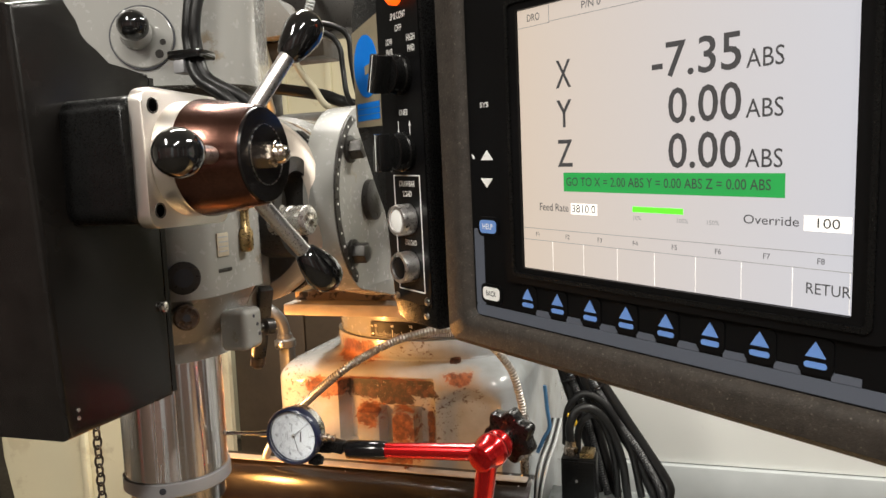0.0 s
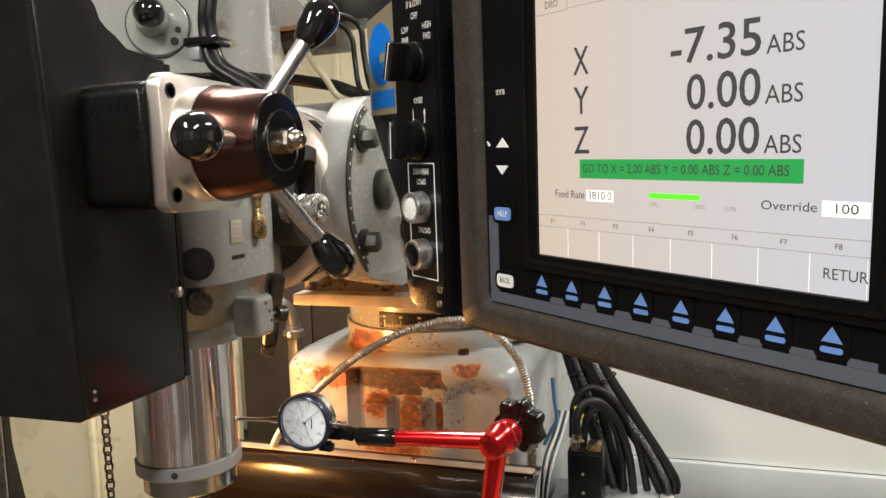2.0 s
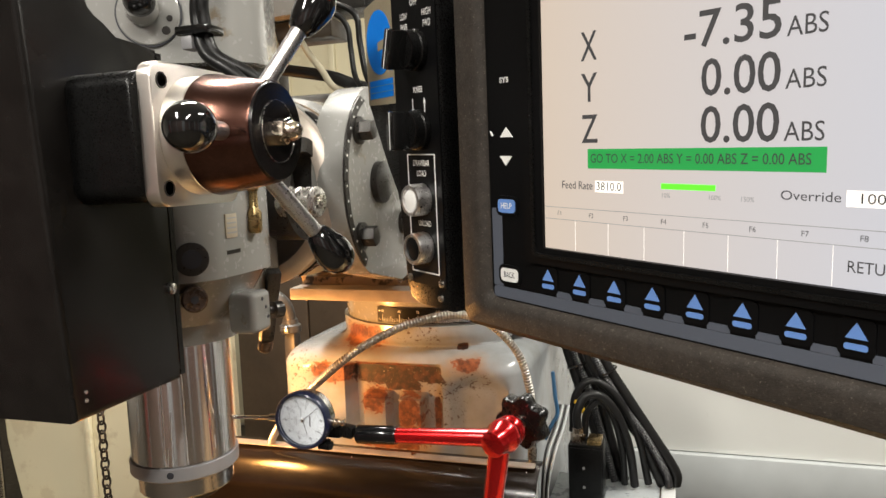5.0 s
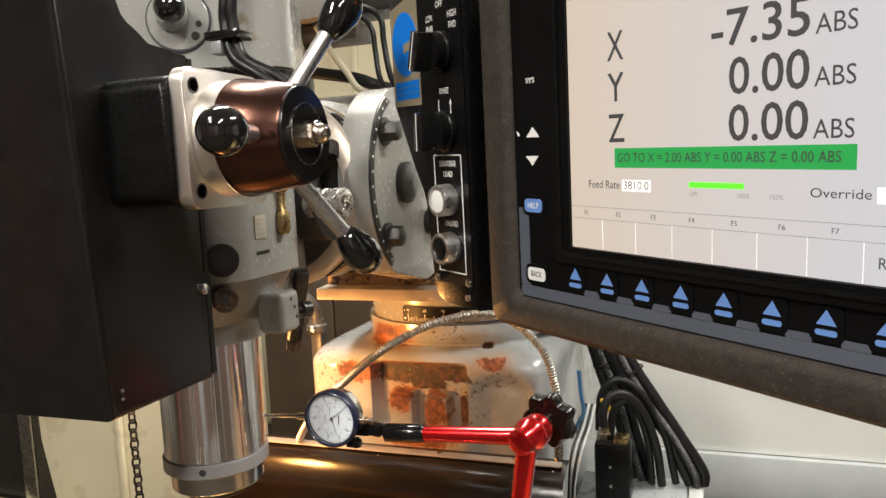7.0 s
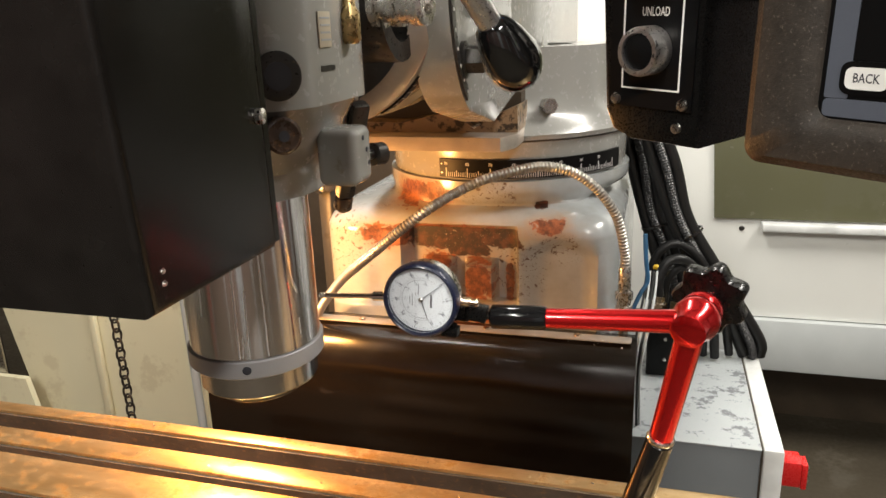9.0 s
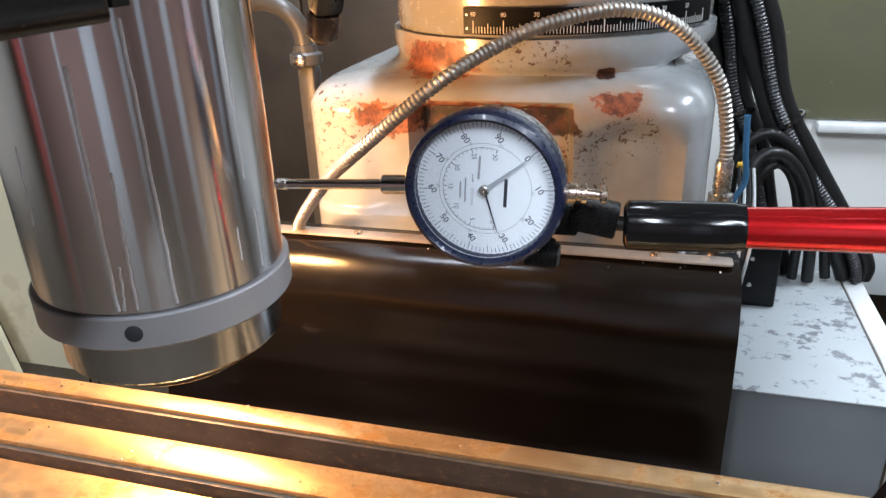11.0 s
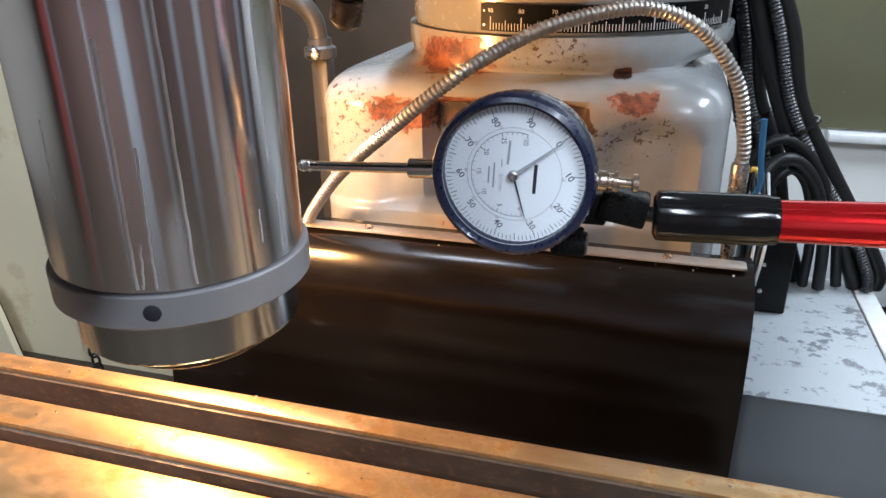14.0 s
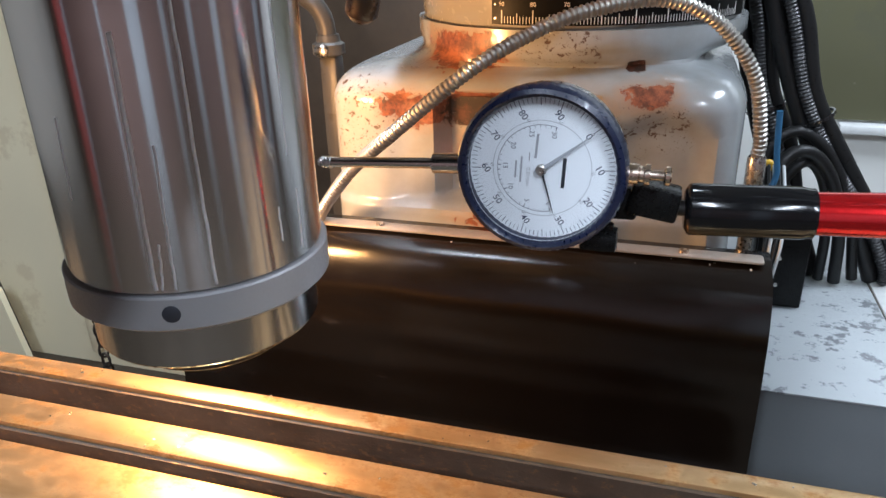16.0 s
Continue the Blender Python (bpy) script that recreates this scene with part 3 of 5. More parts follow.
def section(x0, x1, y0, y1, r, z, circle, n=112):
    """One ring of the column: a rounded rectangle blended into the turret's circle."""
    out = []
    hx, hy, mx, my = (x1 - x0) / 2, (y1 - y0) / 2, (x0 + x1) / 2, (y0 + y1) / 2
    for i in range(n):
        a = 2 * math.pi * i / n
        c, s = math.cos(a), math.sin(a)
        se = (abs(c) ** 11 + abs(s) ** 11) ** (-1 / 11)
        sup = Vector((mx + hx * c * se, my + hy * s * se))
        q = sup
        o = Vector((CX + TR * c, CY + TR * s))
        q = q * (1 - circle) + o * circle
        out.append((q.x, q.y, z))
    return out


def smooth(a, b, x):
    t = max(0.0, min(1.0, (x - a) / (b - a)))
    return t * t * (3 - 2 * t)


def column_mesh():
    bm = bmesh.new()
    rings = []
    levels = [(0.0, 0, 0)] + [(0.86 + 0.004 * i, 0, 0) for i in range(64)]
    levels += [(1.118, 0.002, 0), (1.124, 0.005, 0), (1.130, 0.010, 0), (1.135, 0.017, 0.0), (1.139, 0.027, 0.04), (1.142, 0.038, 0.12), (1.1445, 0.048, 0.28), (1.147, 0.056, 0.48),
               (1.1505, 0.062, 0.68), (1.155, 0.066, 0.86), (1.161, 0.07, 0.96), (1.168, 0.07, 1.0), (1.175, 0.07, 1.0), (1.1825, 0.07, 1.0)]
    n = 224
    for z, inset, circle in levels:
        ring = []
        for x, y, zz in section(-0.684 + inset, -0.240 - inset, 1.100 + inset * 0.85, 1.78, 0.05, z, circle, n):
            if y < 1.2 and z < 1.13:
                # raised rim, a shallow pocket with two inner bosses, and a vertical rib
                pocket = (0.25 * smooth(-0.612, -0.585, x) + 0.75 * smooth(-0.556, -0.538, x)) * smooth(-0.376, -0.386, x) * smooth(0.996, 1.01, z) * smooth(1.121, 1.112, z)
                boss = 0.0
                for bx in (-0.50, -0.437):
                    boss = max(boss, smooth(0.026, 0.018, abs(x - bx)) * smooth(1.068, 1.060, z) * smooth(1.002, 1.012, z))
                y += 0.032 * pocket - 0.026 * boss * pocket
                panel = smooth(-0.392, -0.338, x) * smooth(-0.266, -0.288, x) * smooth(1.118, 1.088, z + 0.35 * abs(x + 0.32))
                y += 0.016 * panel
                y -= 0.007 * smooth(1.002, 0.994, z)
            ring.append(bm.verts.new((x, y, zz)))
        rings.append(ring)
    for a, b in zip(rings, rings[1:]):
        for i in range(n):
            bm.faces.new((a[i], a[(i + 1) % n], b[(i + 1) % n], b[i]))
    bm.faces.new(rings[-1])
    return bm


mill = thing("mill_column", (CX, CY, 0), "grey-white painted cast-iron mill column, paint flaked to rust", "milling machine")
part("casting", column_mesh(), "column_paint", mill)
part("turret_ring", lathe([(TR - 0.012, 1.174), (TR - 0.006, 1.183), (TR - 0.004, 1.236), (TR - 0.01, 1.239)], shift(CX, CY, 0), 96), "head_paint", mill, "painted turret ring")


def scale_band():
    """The black graduated strip round the turret, over part of its circumference."""
    bm = bmesh.new()
    rows = []
    r0, r1 = TR - 0.0055, TR - 0.001
    for i in range(41):
        a = radians(250 + i * 90 / 40)
        c, s = math.cos(a), math.sin(a)
        rows.append([bm.verts.new((CX + r * c, CY + r * s, z)) for r, z in ((r0, 1.187), (r1, 1.187), (r1, 1.213), (r0, 1.213))])
    for a, b in zip(rows, rows[1:]):
        for j in range(4):
            bm.faces.new((a[j], a[(j + 1) % 4], b[(j + 1) % 4], b[j]))
    bm.faces.new(rows[0]), bm.faces.new(rows[-1][::-1])
    return bm


band = part("angle_scale", scale_band(), "overlay_black", mill, "black angle scale strip with white graduations")


def on_turret(deg, z, lift=0.0):
    a = radians(deg)
    d = Vector((math.cos(a), math.sin(a), 0))
    p = Vector((CX, CY, z)) + d * (TR - 0.0008 + lift)
    side = Vector((-d.y, d.x, 0))
    return Matrix(((side.x, 0, d.x, p.x), (side.y, 0, d.y, p.y), (0, 1, 0, p.z), (0, 0, 0, 1)))


ticks = bmesh.new()
for i in range(81):
    deg = 253.5 + i
    h = 0.0125 if i % 10 == 0 else (0.0095 if i % 5 == 0 else 0.0065)
    merged(ticks, block(-0.0003 if i % 10 else -0.0005, 0.0003 if i % 10 else 0.0005, 0, h, 0, 0.0003), on_turret(deg, 1.1885))
part("graduations", ticks, "white_print", band)
for i, num in enumerate(("90", "80", "70", "60", "50", "40", "30", "20")):
    words("numeral", num, on_turret(253.5 + 10 * i, 1.2065, 0.0003), "white_print", band, 0.0042)
for deg in (251.3,):
    for z in (1.193, 1.2065):
        part("pin", lathe([(0.0012, 0), (0.0012, 0.0008), (0, 0.001)], on_turret(deg, z), 10), "steel", band)

ram = thing("turret_and_ram", (CX, CY, 1.24), "white cast ram clamp on a machined turret plate", "machine part")
part("base_plate", prism([(-0.605, 1.035), (-0.385, 1.028), (-0.372, 1.06), (-0.372, 1.5), (-0.62, 1.5), (-0.62, 1.2)], 1.2395, 1.2575, None, 0.0015), "machined_face", ram, "bare machined turret plate")
cl = bmesh.new()
rows = []
for i in range(33):
    a = radians(285.5 + 4.2 * i)
    c, s = math.cos(a), math.sin(a)
    rows.append([cl.verts.new((CX + r * c, CY + r * s, z)) for r, z in ((0.10, 1.2395), (0.192, 1.2395), (0.194, 1.246), (0.188, 1.254), (0.176, 1.264), (0.168, 1.278), (0.164, 1.30), (0.163, 1.36), (0.10, 1.36))])
for a, b in zip(rows, rows[1:]):
    for j in range(9):
        cl.faces.new((a[j], a[(j + 1) % 9], b[(j + 1) % 9], b[j]))
cl.faces.new(rows[0]), cl.faces.new(rows[-1][::-1])
part("clamp", cl, "head_paint", ram, "glossy white cast clamp")
part("clamp_bolt", prism(hexagon(0.011), 0, 0.016, shift(-0.347, 1.158, 1.283) @ pose(0, 0, 0, 88, 0, 30)), "steel", ram)
part("clamp_bolt", prism(hexagon(0.011), 0, 0.02, shift(-0.243, 1.25, 1.277) @ pose(0, 0, 0, 90, 0, 75)), "dark_steel", ram)
part("ledge", prism([(-0.605, 1.2577), (-0.372, 1.2577), (-0.372, 1.292), (-0.405, 1.278), (-0.43, 1.262), (-0.452, 1.279), (-0.475, 1.282), (-0.53, 1.270), (-0.605, 1.272)], -1.30, -1.075, FRONT), "stained_ledge", ram, "brown greasy rough casting ledge")
# dark block fills the open gap, standing for its shade and grease
part("gap_shade", block(-0.60, -0.375, 1.12, 1.3, 1.262, 1.305), "brown_dark", ram, "greasy gap under the ram, its shade put in as a dark block")
part("ram_body", block(-0.60, -0.385, 1.03, 1.9, 1.306, 1.56, 0.012, 3), "head_paint", ram, "white cast ram")

# ---- ram adapter with swivel flange and side plate ----
ad = thing("ram_adapter", (-0.499, 0.86, 1.42), "white cast tilting ram adapter with bolted side plate", "machine part")
BX, BZ = -0.499, 1.42
part("barrel", lathe([(0.108, 0), (0.116, -0.004), (0.116, -0.022), (0.111, -0.028), (0.111, -0.085), (0.117, -0.09), (0.117, -0.14), (0.10, -0.2)], shift(BX, 0.775, BZ) @ FRONT, 80), "head_paint", ad)
part("front_ring", lathe([(0.098, 0.016), (0.111, 0.013), (0.1165, 0.008), (0.1165, -0.002), (0.098, -0.003), (0.098, 0.016)], shift(BX, 0.772, BZ) @ FRONT, 80, None, False), "machined_face", ad, "machined swivel ring")
SP = X_AXIS.copy()
SP.translation = (-0.378, 0, 0)
plate = [(0.861 + 0.105 * math.cos(radians(a)), 1.424 + 0.118 * math.sin(radians(a))) for a in range(250, 95, -6)]
plate = plate + [(0.90, 1.548), (0.955, 1.52), (0.985, 1.47), (1.005, 1.43), (1.03, 1.42), (1.055, 1.31), (0.93, 1.29)]
part("side_plate", prism(plate[::-1], -0.03, 0.008, SP, 0.002), "head_paint", ad)
band_line = [(0.861 + 0.1035 * math.cos(radians(a)), 1.424 + 0.1165 * math.sin(radians(a))) for a in range(238, 112, -6)]
inner = [(0.861 + 0.093 * math.cos(radians(a)), 1.424 + 0.105 * math.sin(radians(a))) for a in range(112, 239, 6)]
part("dark_arc", prism(band_line + inner, 0.0081, 0.0105, SP), "dark_steel", ad, "dark greasy arc groove")
for a in range(118, 236, 9):
    part("arc_dot", lathe([(0.0016, 0), (0.0016, 0.0005), (0, 0.0006)], SP @ shift(0.861 + 0.098 * math.cos(radians(a)), 1.424 + 0.1105 * math.sin(radians(a)), 0.0105), 8), "white_print", ad)
strip, rows = bmesh.new(), []
for i in range(29):
    a = radians(-62 + 4 * i)
    c, s = math.cos(a), math.sin(a)
    rows.append([strip.verts.new((BX + r * c, y, BZ + r * s)) for r, y in ((0.1155, 0.7795), (0.1178, 0.7795), (0.1178, 0.7945), (0.1155, 0.7945))])
for a, b in zip(rows, rows[1:]):
    for j in range(4):
        strip.faces.new((a[j], a[(j + 1) % 4], b[(j + 1) % 4], b[j]))
strip.faces.new(rows[0]), strip.faces.new(rows[-1][::-1])
tilt = part("tilt_scale", strip, "overlay_black", ad, "black curved tilt scale with white marks")
for i in range(26):
    a = -58 + 4 * i
    part("scale_mark", block(-0.0004, 0.0004, 0.7800, 0.7880 if i % 3 else 0.7915, 0.1179, 0.1182, 0, 2, shift(BX, 0, BZ) @ pose(0, 0, 0, 0, 90 - a, 0)), "white_print", tilt)
part("seam", lathe([(0.1112, -0.0512), (0.1128, -0.0520), (0.1128, -0.0545), (0.1112, -0.0553)], shift(BX, 0.775, BZ) @ FRONT, 80, None, False), "stained_ledge", ad, "brown stained seam round the barrel")
part("cap", lathe([(0.026, 0.0), (0.026, 0.010), (0.022, 0.0125), (0, 0.013)], SP @ shift(0.861, 1.424, 0.006), 40), "dark_steel", ad, "dark round centre cap")
for y, z in ((0.806, 1.486), (0.800, 1.362), (0.94, 1.368), (0.925, 1.482)):
    part("washer", lathe([(0.0165, 0), (0.0165, 0.004), (0.009, 0.005)], SP @ shift(y, z, 0.008), 28), "dark_steel", ad)
    part("bolt", prism(hexagon(0.0125, 12), 0.004, 0.021, SP @ shift(y, z, 0.008), 0.0015), "dark_steel", ad, "oily hexagon bolt")

# ---- spindle head ----
QX, QY, QR = -0.5075, 0.6300, 0.0520
head = thing("milling_head", (QX, QY, 1.28), "grey-white painted mill spindle head, oily and scuffed", "machine part")
hb = bmesh.new()
merged(hb, prism(rounded(-0.592, -0.407, 0.535, 0.69, 0.045, 8), 1.345, 1.492, None, 0.012, 3))
part("body", hb, "head_paint", head)


def head_lower():
    """The lower head: wide above, drawn in to the quill's mouth."""
    bm = bmesh.new()
    n, rings = 48, []
    for z, k in ((1.277, 1.0), (1.279, 1.0), (1.296, 0.96), (1.303, 0.80), (1.318, 0.55), (1.335, 0.28), (1.35, 0.0)):
        ring = []
        for i in range(n):
            a = 2 * math.pi * i / n
            c, s = math.cos(a), math.sin(a)
            se = (abs(c) ** 4 + abs(s) ** 4) ** (-0.25)
            o = Vector((QX + (0.066) * c, QY + 0.066 * s))
            q = Vector((-0.4995 + 0.0915 * c * se, 0.6125 + 0.0765 * s * se))
            w = q * (1 - k) + o * k
            ring.append(bm.verts.new((w.x, w.y, z)))
        rings.append(ring)
    for a, b in zip(rings, rings[1:]):
        for i in range(n):
            bm.faces.new((a[i], a[(i + 1) % n], b[(i + 1) % n], b[i]))
    bm.faces.new(rings[0][::-1]), bm.faces.new(rings[-1])
    return bm


part("nose_casting", head_lower(), "head_paint", head)
part("rear_casting", block(-0.575, -0.446, 0.68, 0.752, 1.29, 1.50, 0.02, 4), "head_paint", head)
part("clamp_lug", block(-0.428, -0.398, 0.606, 0.639, 1.285, 1.326, 0.006, 4), "head_paint", head, "bright chipped quill clamp lug")
for ly, lz in ((0.622, 1.318), (0.628, 1.309), (0.631, 1.299)):
    part("pin_hole", lathe([(0.0018, 0), (0.0018, 0.0004), (0, 0.0004)], X_AXIS @ shift(ly, lz, -0.398), 10), "ink", head)
part("clamp_screw", lathe([(0.004, 0), (0.004, 0.008), (0.0085, 0.009), (0.0085, 0.018), (0.006, 0.02), (0, 0.02)], along((-0.404, 0.636, 1.303), (-0.394, 0.655, 1.302)), 20), "dark_steel", head, "small dark thumbscrew")
LV0, LV1 = Vector((-0.4335, 0.706, 1.334)), Vector((-0.466, 0.733, 1.249))
lever_z = (LV1 - LV0).length
part("lever", block(-0.008, 0.008, -0.006, 0.006, 0, lever_z, 0.003, 2, along(LV0, LV1)), "dark_steel", head, "black oily clamp lever")
part("lever_tip", lathe([(0.0075, 0), (0.0085, 0.002), (0.0085, 0.012), (0.005, 0.016), (0, 0.016)], along(LV1, LV1 + (LV1 - LV0)), 16), "oily_brown", head, "oily lever tip")
corner = Vector((0.707, -0.707, 0)).to_track_quat("Z", "Y").to_matrix().to_4x4()
for z, r, back, mat, hole in ((1.366, 0.0150, 0.01, "dark_steel", 0.0085), (1.330, 0.0115, 0.03, "oily_brown", 0.0035)):
    bore = part("side_bore", lathe([(r, -back), (r, 0.0), (r * 0.85, 0.0009), (r * 0.6, 0.0002), (r * 0.45, 0.0008), (0, 0.0009)], shift(-0.4186, 0.5466, z) @ corner, 32), mat, head, "dark oily bore in the casting")
    part("hole", lathe([(hole, 0.0007), (hole, 0.0012), (0, 0.0012)], shift(-0.4186, 0.5466, z) @ corner, 20), "ink", bore)
part("label_plate", block(-0.4068, -0.4058, 0.582, 0.60, 1.381, 1.403, 0.0003), "label_paper", head, "small yellowed data plate")
for i in range(4):
    part("print_line", block(-0.4057, -0.4054, 0.584, 0.598, 1.385 + 0.0045 * i, 1.3862 + 0.0045 * i), "ink_grey", head)
part("oil_cup", lathe([(0.005, 0), (0.007, 0.003), (0.007, 0.02), (0.0045, 0.024), (0.004, 0.04), (0.006, 0.042), (0.006, 0.05), (0, 0.051)], shift(-0.403, 0.626, 1.382), 20), "brass", head, "brass oil cup")
part("scuff_mark", block(-0.4069, -0.4064, 0.583, 0.604, 1.366, 1.3695, 0.0), "dark_steel", head)
wr = X_AXIS.copy()
wr.translation = (-0.415, 0, 0)
part("worm_ring", frame_bars(disc_outline(0.738, 1.421, 0.052, 0.057, 48), disc_outline(0.738, 1.421, 0.036, 0.041, 48), -0.025, 0.010, wr), "dark_steel", head, "dark curved worm guard")
part("worm_shaft", lathe([(0.012, -0.02), (0.012, 0.006), (0.017, 0.007), (0.017, 0.013), (0.013, 0.014), (0.013, 0.022), (0.016, 0.023), (0.016, 0.030), (0.014, 0.031), (0.014, 0.04), (0.016, 0.041), (0.016, 0.05), (0.012, 0.052), (0.008, 0.052), (0.007, 0.045), (0, 0.045)], shift(-0.418, 0.702, 1.408) @ pose(0, 0, 0, 0, 90, -12), 28), "steel", head, "stacked bright worm nut")

UP = pose(-0.527, 0.668, 0, 0, 0, 24)
upper = thing("gearbox_housing", (-0.49, 0.66, 1.55), "grey-white cast upper gearbox housing with a round speed selector", "machine part")
part("housing", prism(rounded(-0.13, 0.110, -0.055, 0.11, 0.035, 8), 1.550, 1.80, UP, 0.012, 3), "head_paint", upper)
part("under_casting", prism(rounded(-0.11, 0.10, -0.03, 0.10, 0.03, 6), 1.4925, 1.5498, UP), "brown_dark", upper, "dark brown neck under the gearbox")
dial_m = UP @ shift(0.004, -0.055, 1.597) @ FRONT
sel = part("selector_plate", lathe([(0.030, 0), (0.030, 0.003), (0.029, 0.004), (0, 0.004)], dial_m, 56), "head_paint", upper)
part("groove", frame_bars(disc_outline(0, 0, 0.0315, None, 56), disc_outline(0, 0, 0.0301, None, 56), 0, 0.0025, dial_m), "ink", sel)
part("selector_arm", lathe([(0.0165, 0.004), (0.0155, 0.009), (0.012, 0.015), (0.010, 0.02), (0, 0.021)], dial_m @ shift(-0.004, 0.004, 0) @ pose(0, 0, 0, 0, -12, 0), 36), "head_paint", sel)
part("selector_knob", lathe([(0.007, 0.018), (0.012, 0.021), (0.0148, 0.029), (0.0135, 0.036), (0.008, 0.041), (0, 0.0425)], dial_m @ shift(0.003, 0.006, 0) @ pose(0, 0, 0, 0, -6, 0), 36), "knob_gloss", sel, "glossy black ball knob")
for hx, hy, r in ((0.020, -0.005, 0.003), (0.016, -0.0165, 0.0042)):
    part("hole", lathe([(r, 0.0039), (r, 0.0046), (r * 0.6, 0.0048), (0, 0.0042)], dial_m @ shift(hx, hy, 0), 20), "dark_steel", sel)

# quill
qu = thing("quill", (QX, QY, 1.1), "polished chrome spindle quill with a grey clamp collar", "spindle quill")
part("sleeve", lathe([(QR - 0.0012, 1.1548), (QR, 1.1556), (QR, 1.28)], shift(QX, QY, 0), 128), "chrome_quill", qu, "mirror-bright chromed sleeve")
part("collar", lathe([(QR + 0.0005, 1.1400), (QR + 0.0022, 1.1415), (QR + 0.0022, 1.1540), (QR + 0.0016, 1.1546), (QR - 0.001, 1.1546)], shift(QX, QY, 0), 128), "collar_grey", qu, "matt grey collar ring")
part("gap_ring", lathe([(QR - 0.004, 1.1378), (QR - 0.0035, 1.1398)], shift(QX, QY, 0), 96), "brass", qu)
part("nose_ring", lathe([(QR - 0.0056, 1.1206), (QR - 0.0046, 1.1214), (QR - 0.0046, 1.1376)], shift(QX, QY, 0), 128), "nose_steel", qu, "turned steel nose ring")
part("rim", lathe([(QR - 0.009, 1.1199), (QR - 0.0058, 1.1199), (QR - 0.0055, 1.1202), (QR - 0.0057, 1.1205)], shift(QX, QY, 0), 128), "brass", qu, "thin brassy lower rim")
part("spindle_nose", lathe([(0.02, 1.1115), (QR - 0.0170, 1.1115), (QR - 0.0160, 1.1123), (QR - 0.0160, 1.1195)], shift(QX, QY, 0), 96), "dark_steel", qu, "turned spindle nose")
# thin runs of oil down the sleeve
random.seed(21)
for az, z0, z1, w in ((-71.3, 1.157, 1.248, 0.0011), (-49.4, 1.157, 1.262, 0.00075), (-63.5, 1.157, 1.211, 0.0006), (-9.0, 1.198, 1.262, 0.0005), (-5.0, 1.159, 1.184, 0.0006), (-17.5, 1.166, 1.180, 0.0005), (-102.0, 1.190, 1.22, 0.0006), (-68.5, 1.157, 1.175, 0.0006)):
    run = []
    for k in range(15):
        a = radians(az - 1.8 * k / 14 * (az < -60) + random.uniform(-0.22, 0.22))
        run.append((QX + (QR - 0.6 * w) * math.cos(a), QY + (QR - 0.6 * w) * math.sin(a), z1 + (z0 - z1) * k / 14))
    part("oil_run", tube(run, w, 3, 12), "oil_film", qu, "thin bright run of oil")
ha = radians(-68.0)
hm = shift(QX + (QR + 0.0023) * math.cos(ha), QY + (QR + 0.0023) * math.sin(ha), 1.1482)
part("set_screw", lathe([(0.0034, -0.003), (0.0034, 0.0003), (0.003, 0.0005), (0, 0.0005)], hm @ Vector((math.cos(ha), math.sin(ha), 0)).to_track_quat("Z", "Y").to_matrix().to_4x4(), 24), "ink", qu, "small dark set screw hole")

# ---- black cover with motor and three-lever hub ----
cov = thing("quill_drive_cover", (-0.5, 0.455, 1.27), "black powder-coated sheet-metal drive cover, dusty and scuffed", "machine cover")
side = [(0.398, 1.269), (0.514, 1.269), (0.514, 1.541), (0.490, 1.5415), (0.468, 1.543), (0.455, 1.546), (0.445, 1.551), (0.438, 1.557), (0.4335, 1.568), (0.430, 1.585), (0.380, 1.570)]
CM = X_AXIS.copy()
part("shell", prism(side, -0.64, -0.4115, CM, 0.005, 4), "cover_black", cov)
part("flange", block(-0.46, -0.4135, 0.5145, 0.52, 1.272, 1.538), "cover_black", cov)
part("screw", lathe([(0.0045, 0), (0.0045, 0.003), (0.002, 0.004), (0, 0.004)], X_AXIS @ shift(0.507, 1.347, -0.4115), 16), "steel", cov, "bright panel screw")
for y, z in ((0.409, 1.289), (0.409, 1.283)):
    part("rivet", lathe([(0.0016, 0), (0.001, 0.001), (0, 0.0012)], X_AXIS @ shift(y, z, -0.4115), 8), "steel", cov)

mot = thing("quill_motor", (-0.38, 0.469, 1.467), "black square motor block with an aluminium flange plate", "motor")
HY, HZ = 0.469, 1.4665
part("block", prism(rounded(HY - 0.054, HY + 0.05, HZ - 0.046, HZ + 0.044, 0.012, 5), -0.4113, -0.3575, X_AXIS, 0.004, 3), "black_coat", mot)
part("flange_plate", prism(rounded(HY - 0.0475, HY + 0.0475, HZ - 0.0495, HZ + 0.0495, 0.011, 6), -0.3574, -0.3465, X_AXIS, 0.0015, 2), "aluminium", mot, "bright machined aluminium plate")
for dy in (-0.0365, 0.0365):
    for dz in (-0.0367, 0.0367):
        part("bolt_hole", lathe([(0.0056, 0), (0.0056, 0.0006), (0.0046, 0.0007), (0.004, -0.004), (0, -0.004)], X_AXIS @ shift(HY + dy, HZ + dz, -0.3465), 24), "dark_steel", mot)

hub = thing("lever_hub", (-0.32, HY, HZ), "brown anodised hub with three black-knobbed levers", "hand lever")
HM = X_AXIS @ shift(HY, HZ, 0)
part("boss", lathe([(0.0425, -0.3463), (0.0425, -0.3315), (0.0415, -0.3305)], HM, 72), "aluminium", hub, "turned aluminium boss")
part("cone", lathe([(0.0425, -0.3303), (0.0432, -0.3295), (0.0430, -0.3255), (0.0358, -0.2832), (0.0350, -0.2822)], HM, 72), "brown_anodised", hub)
part("disc", lathe([(0.0345, -0.2828), (0.0345, -0.2815), (0.0338, -0.2805), (0.0222, -0.2805), (0.022, -0.2800), (0, -0.2800)], HM, 72), "black_disc", hub, "black end disc")
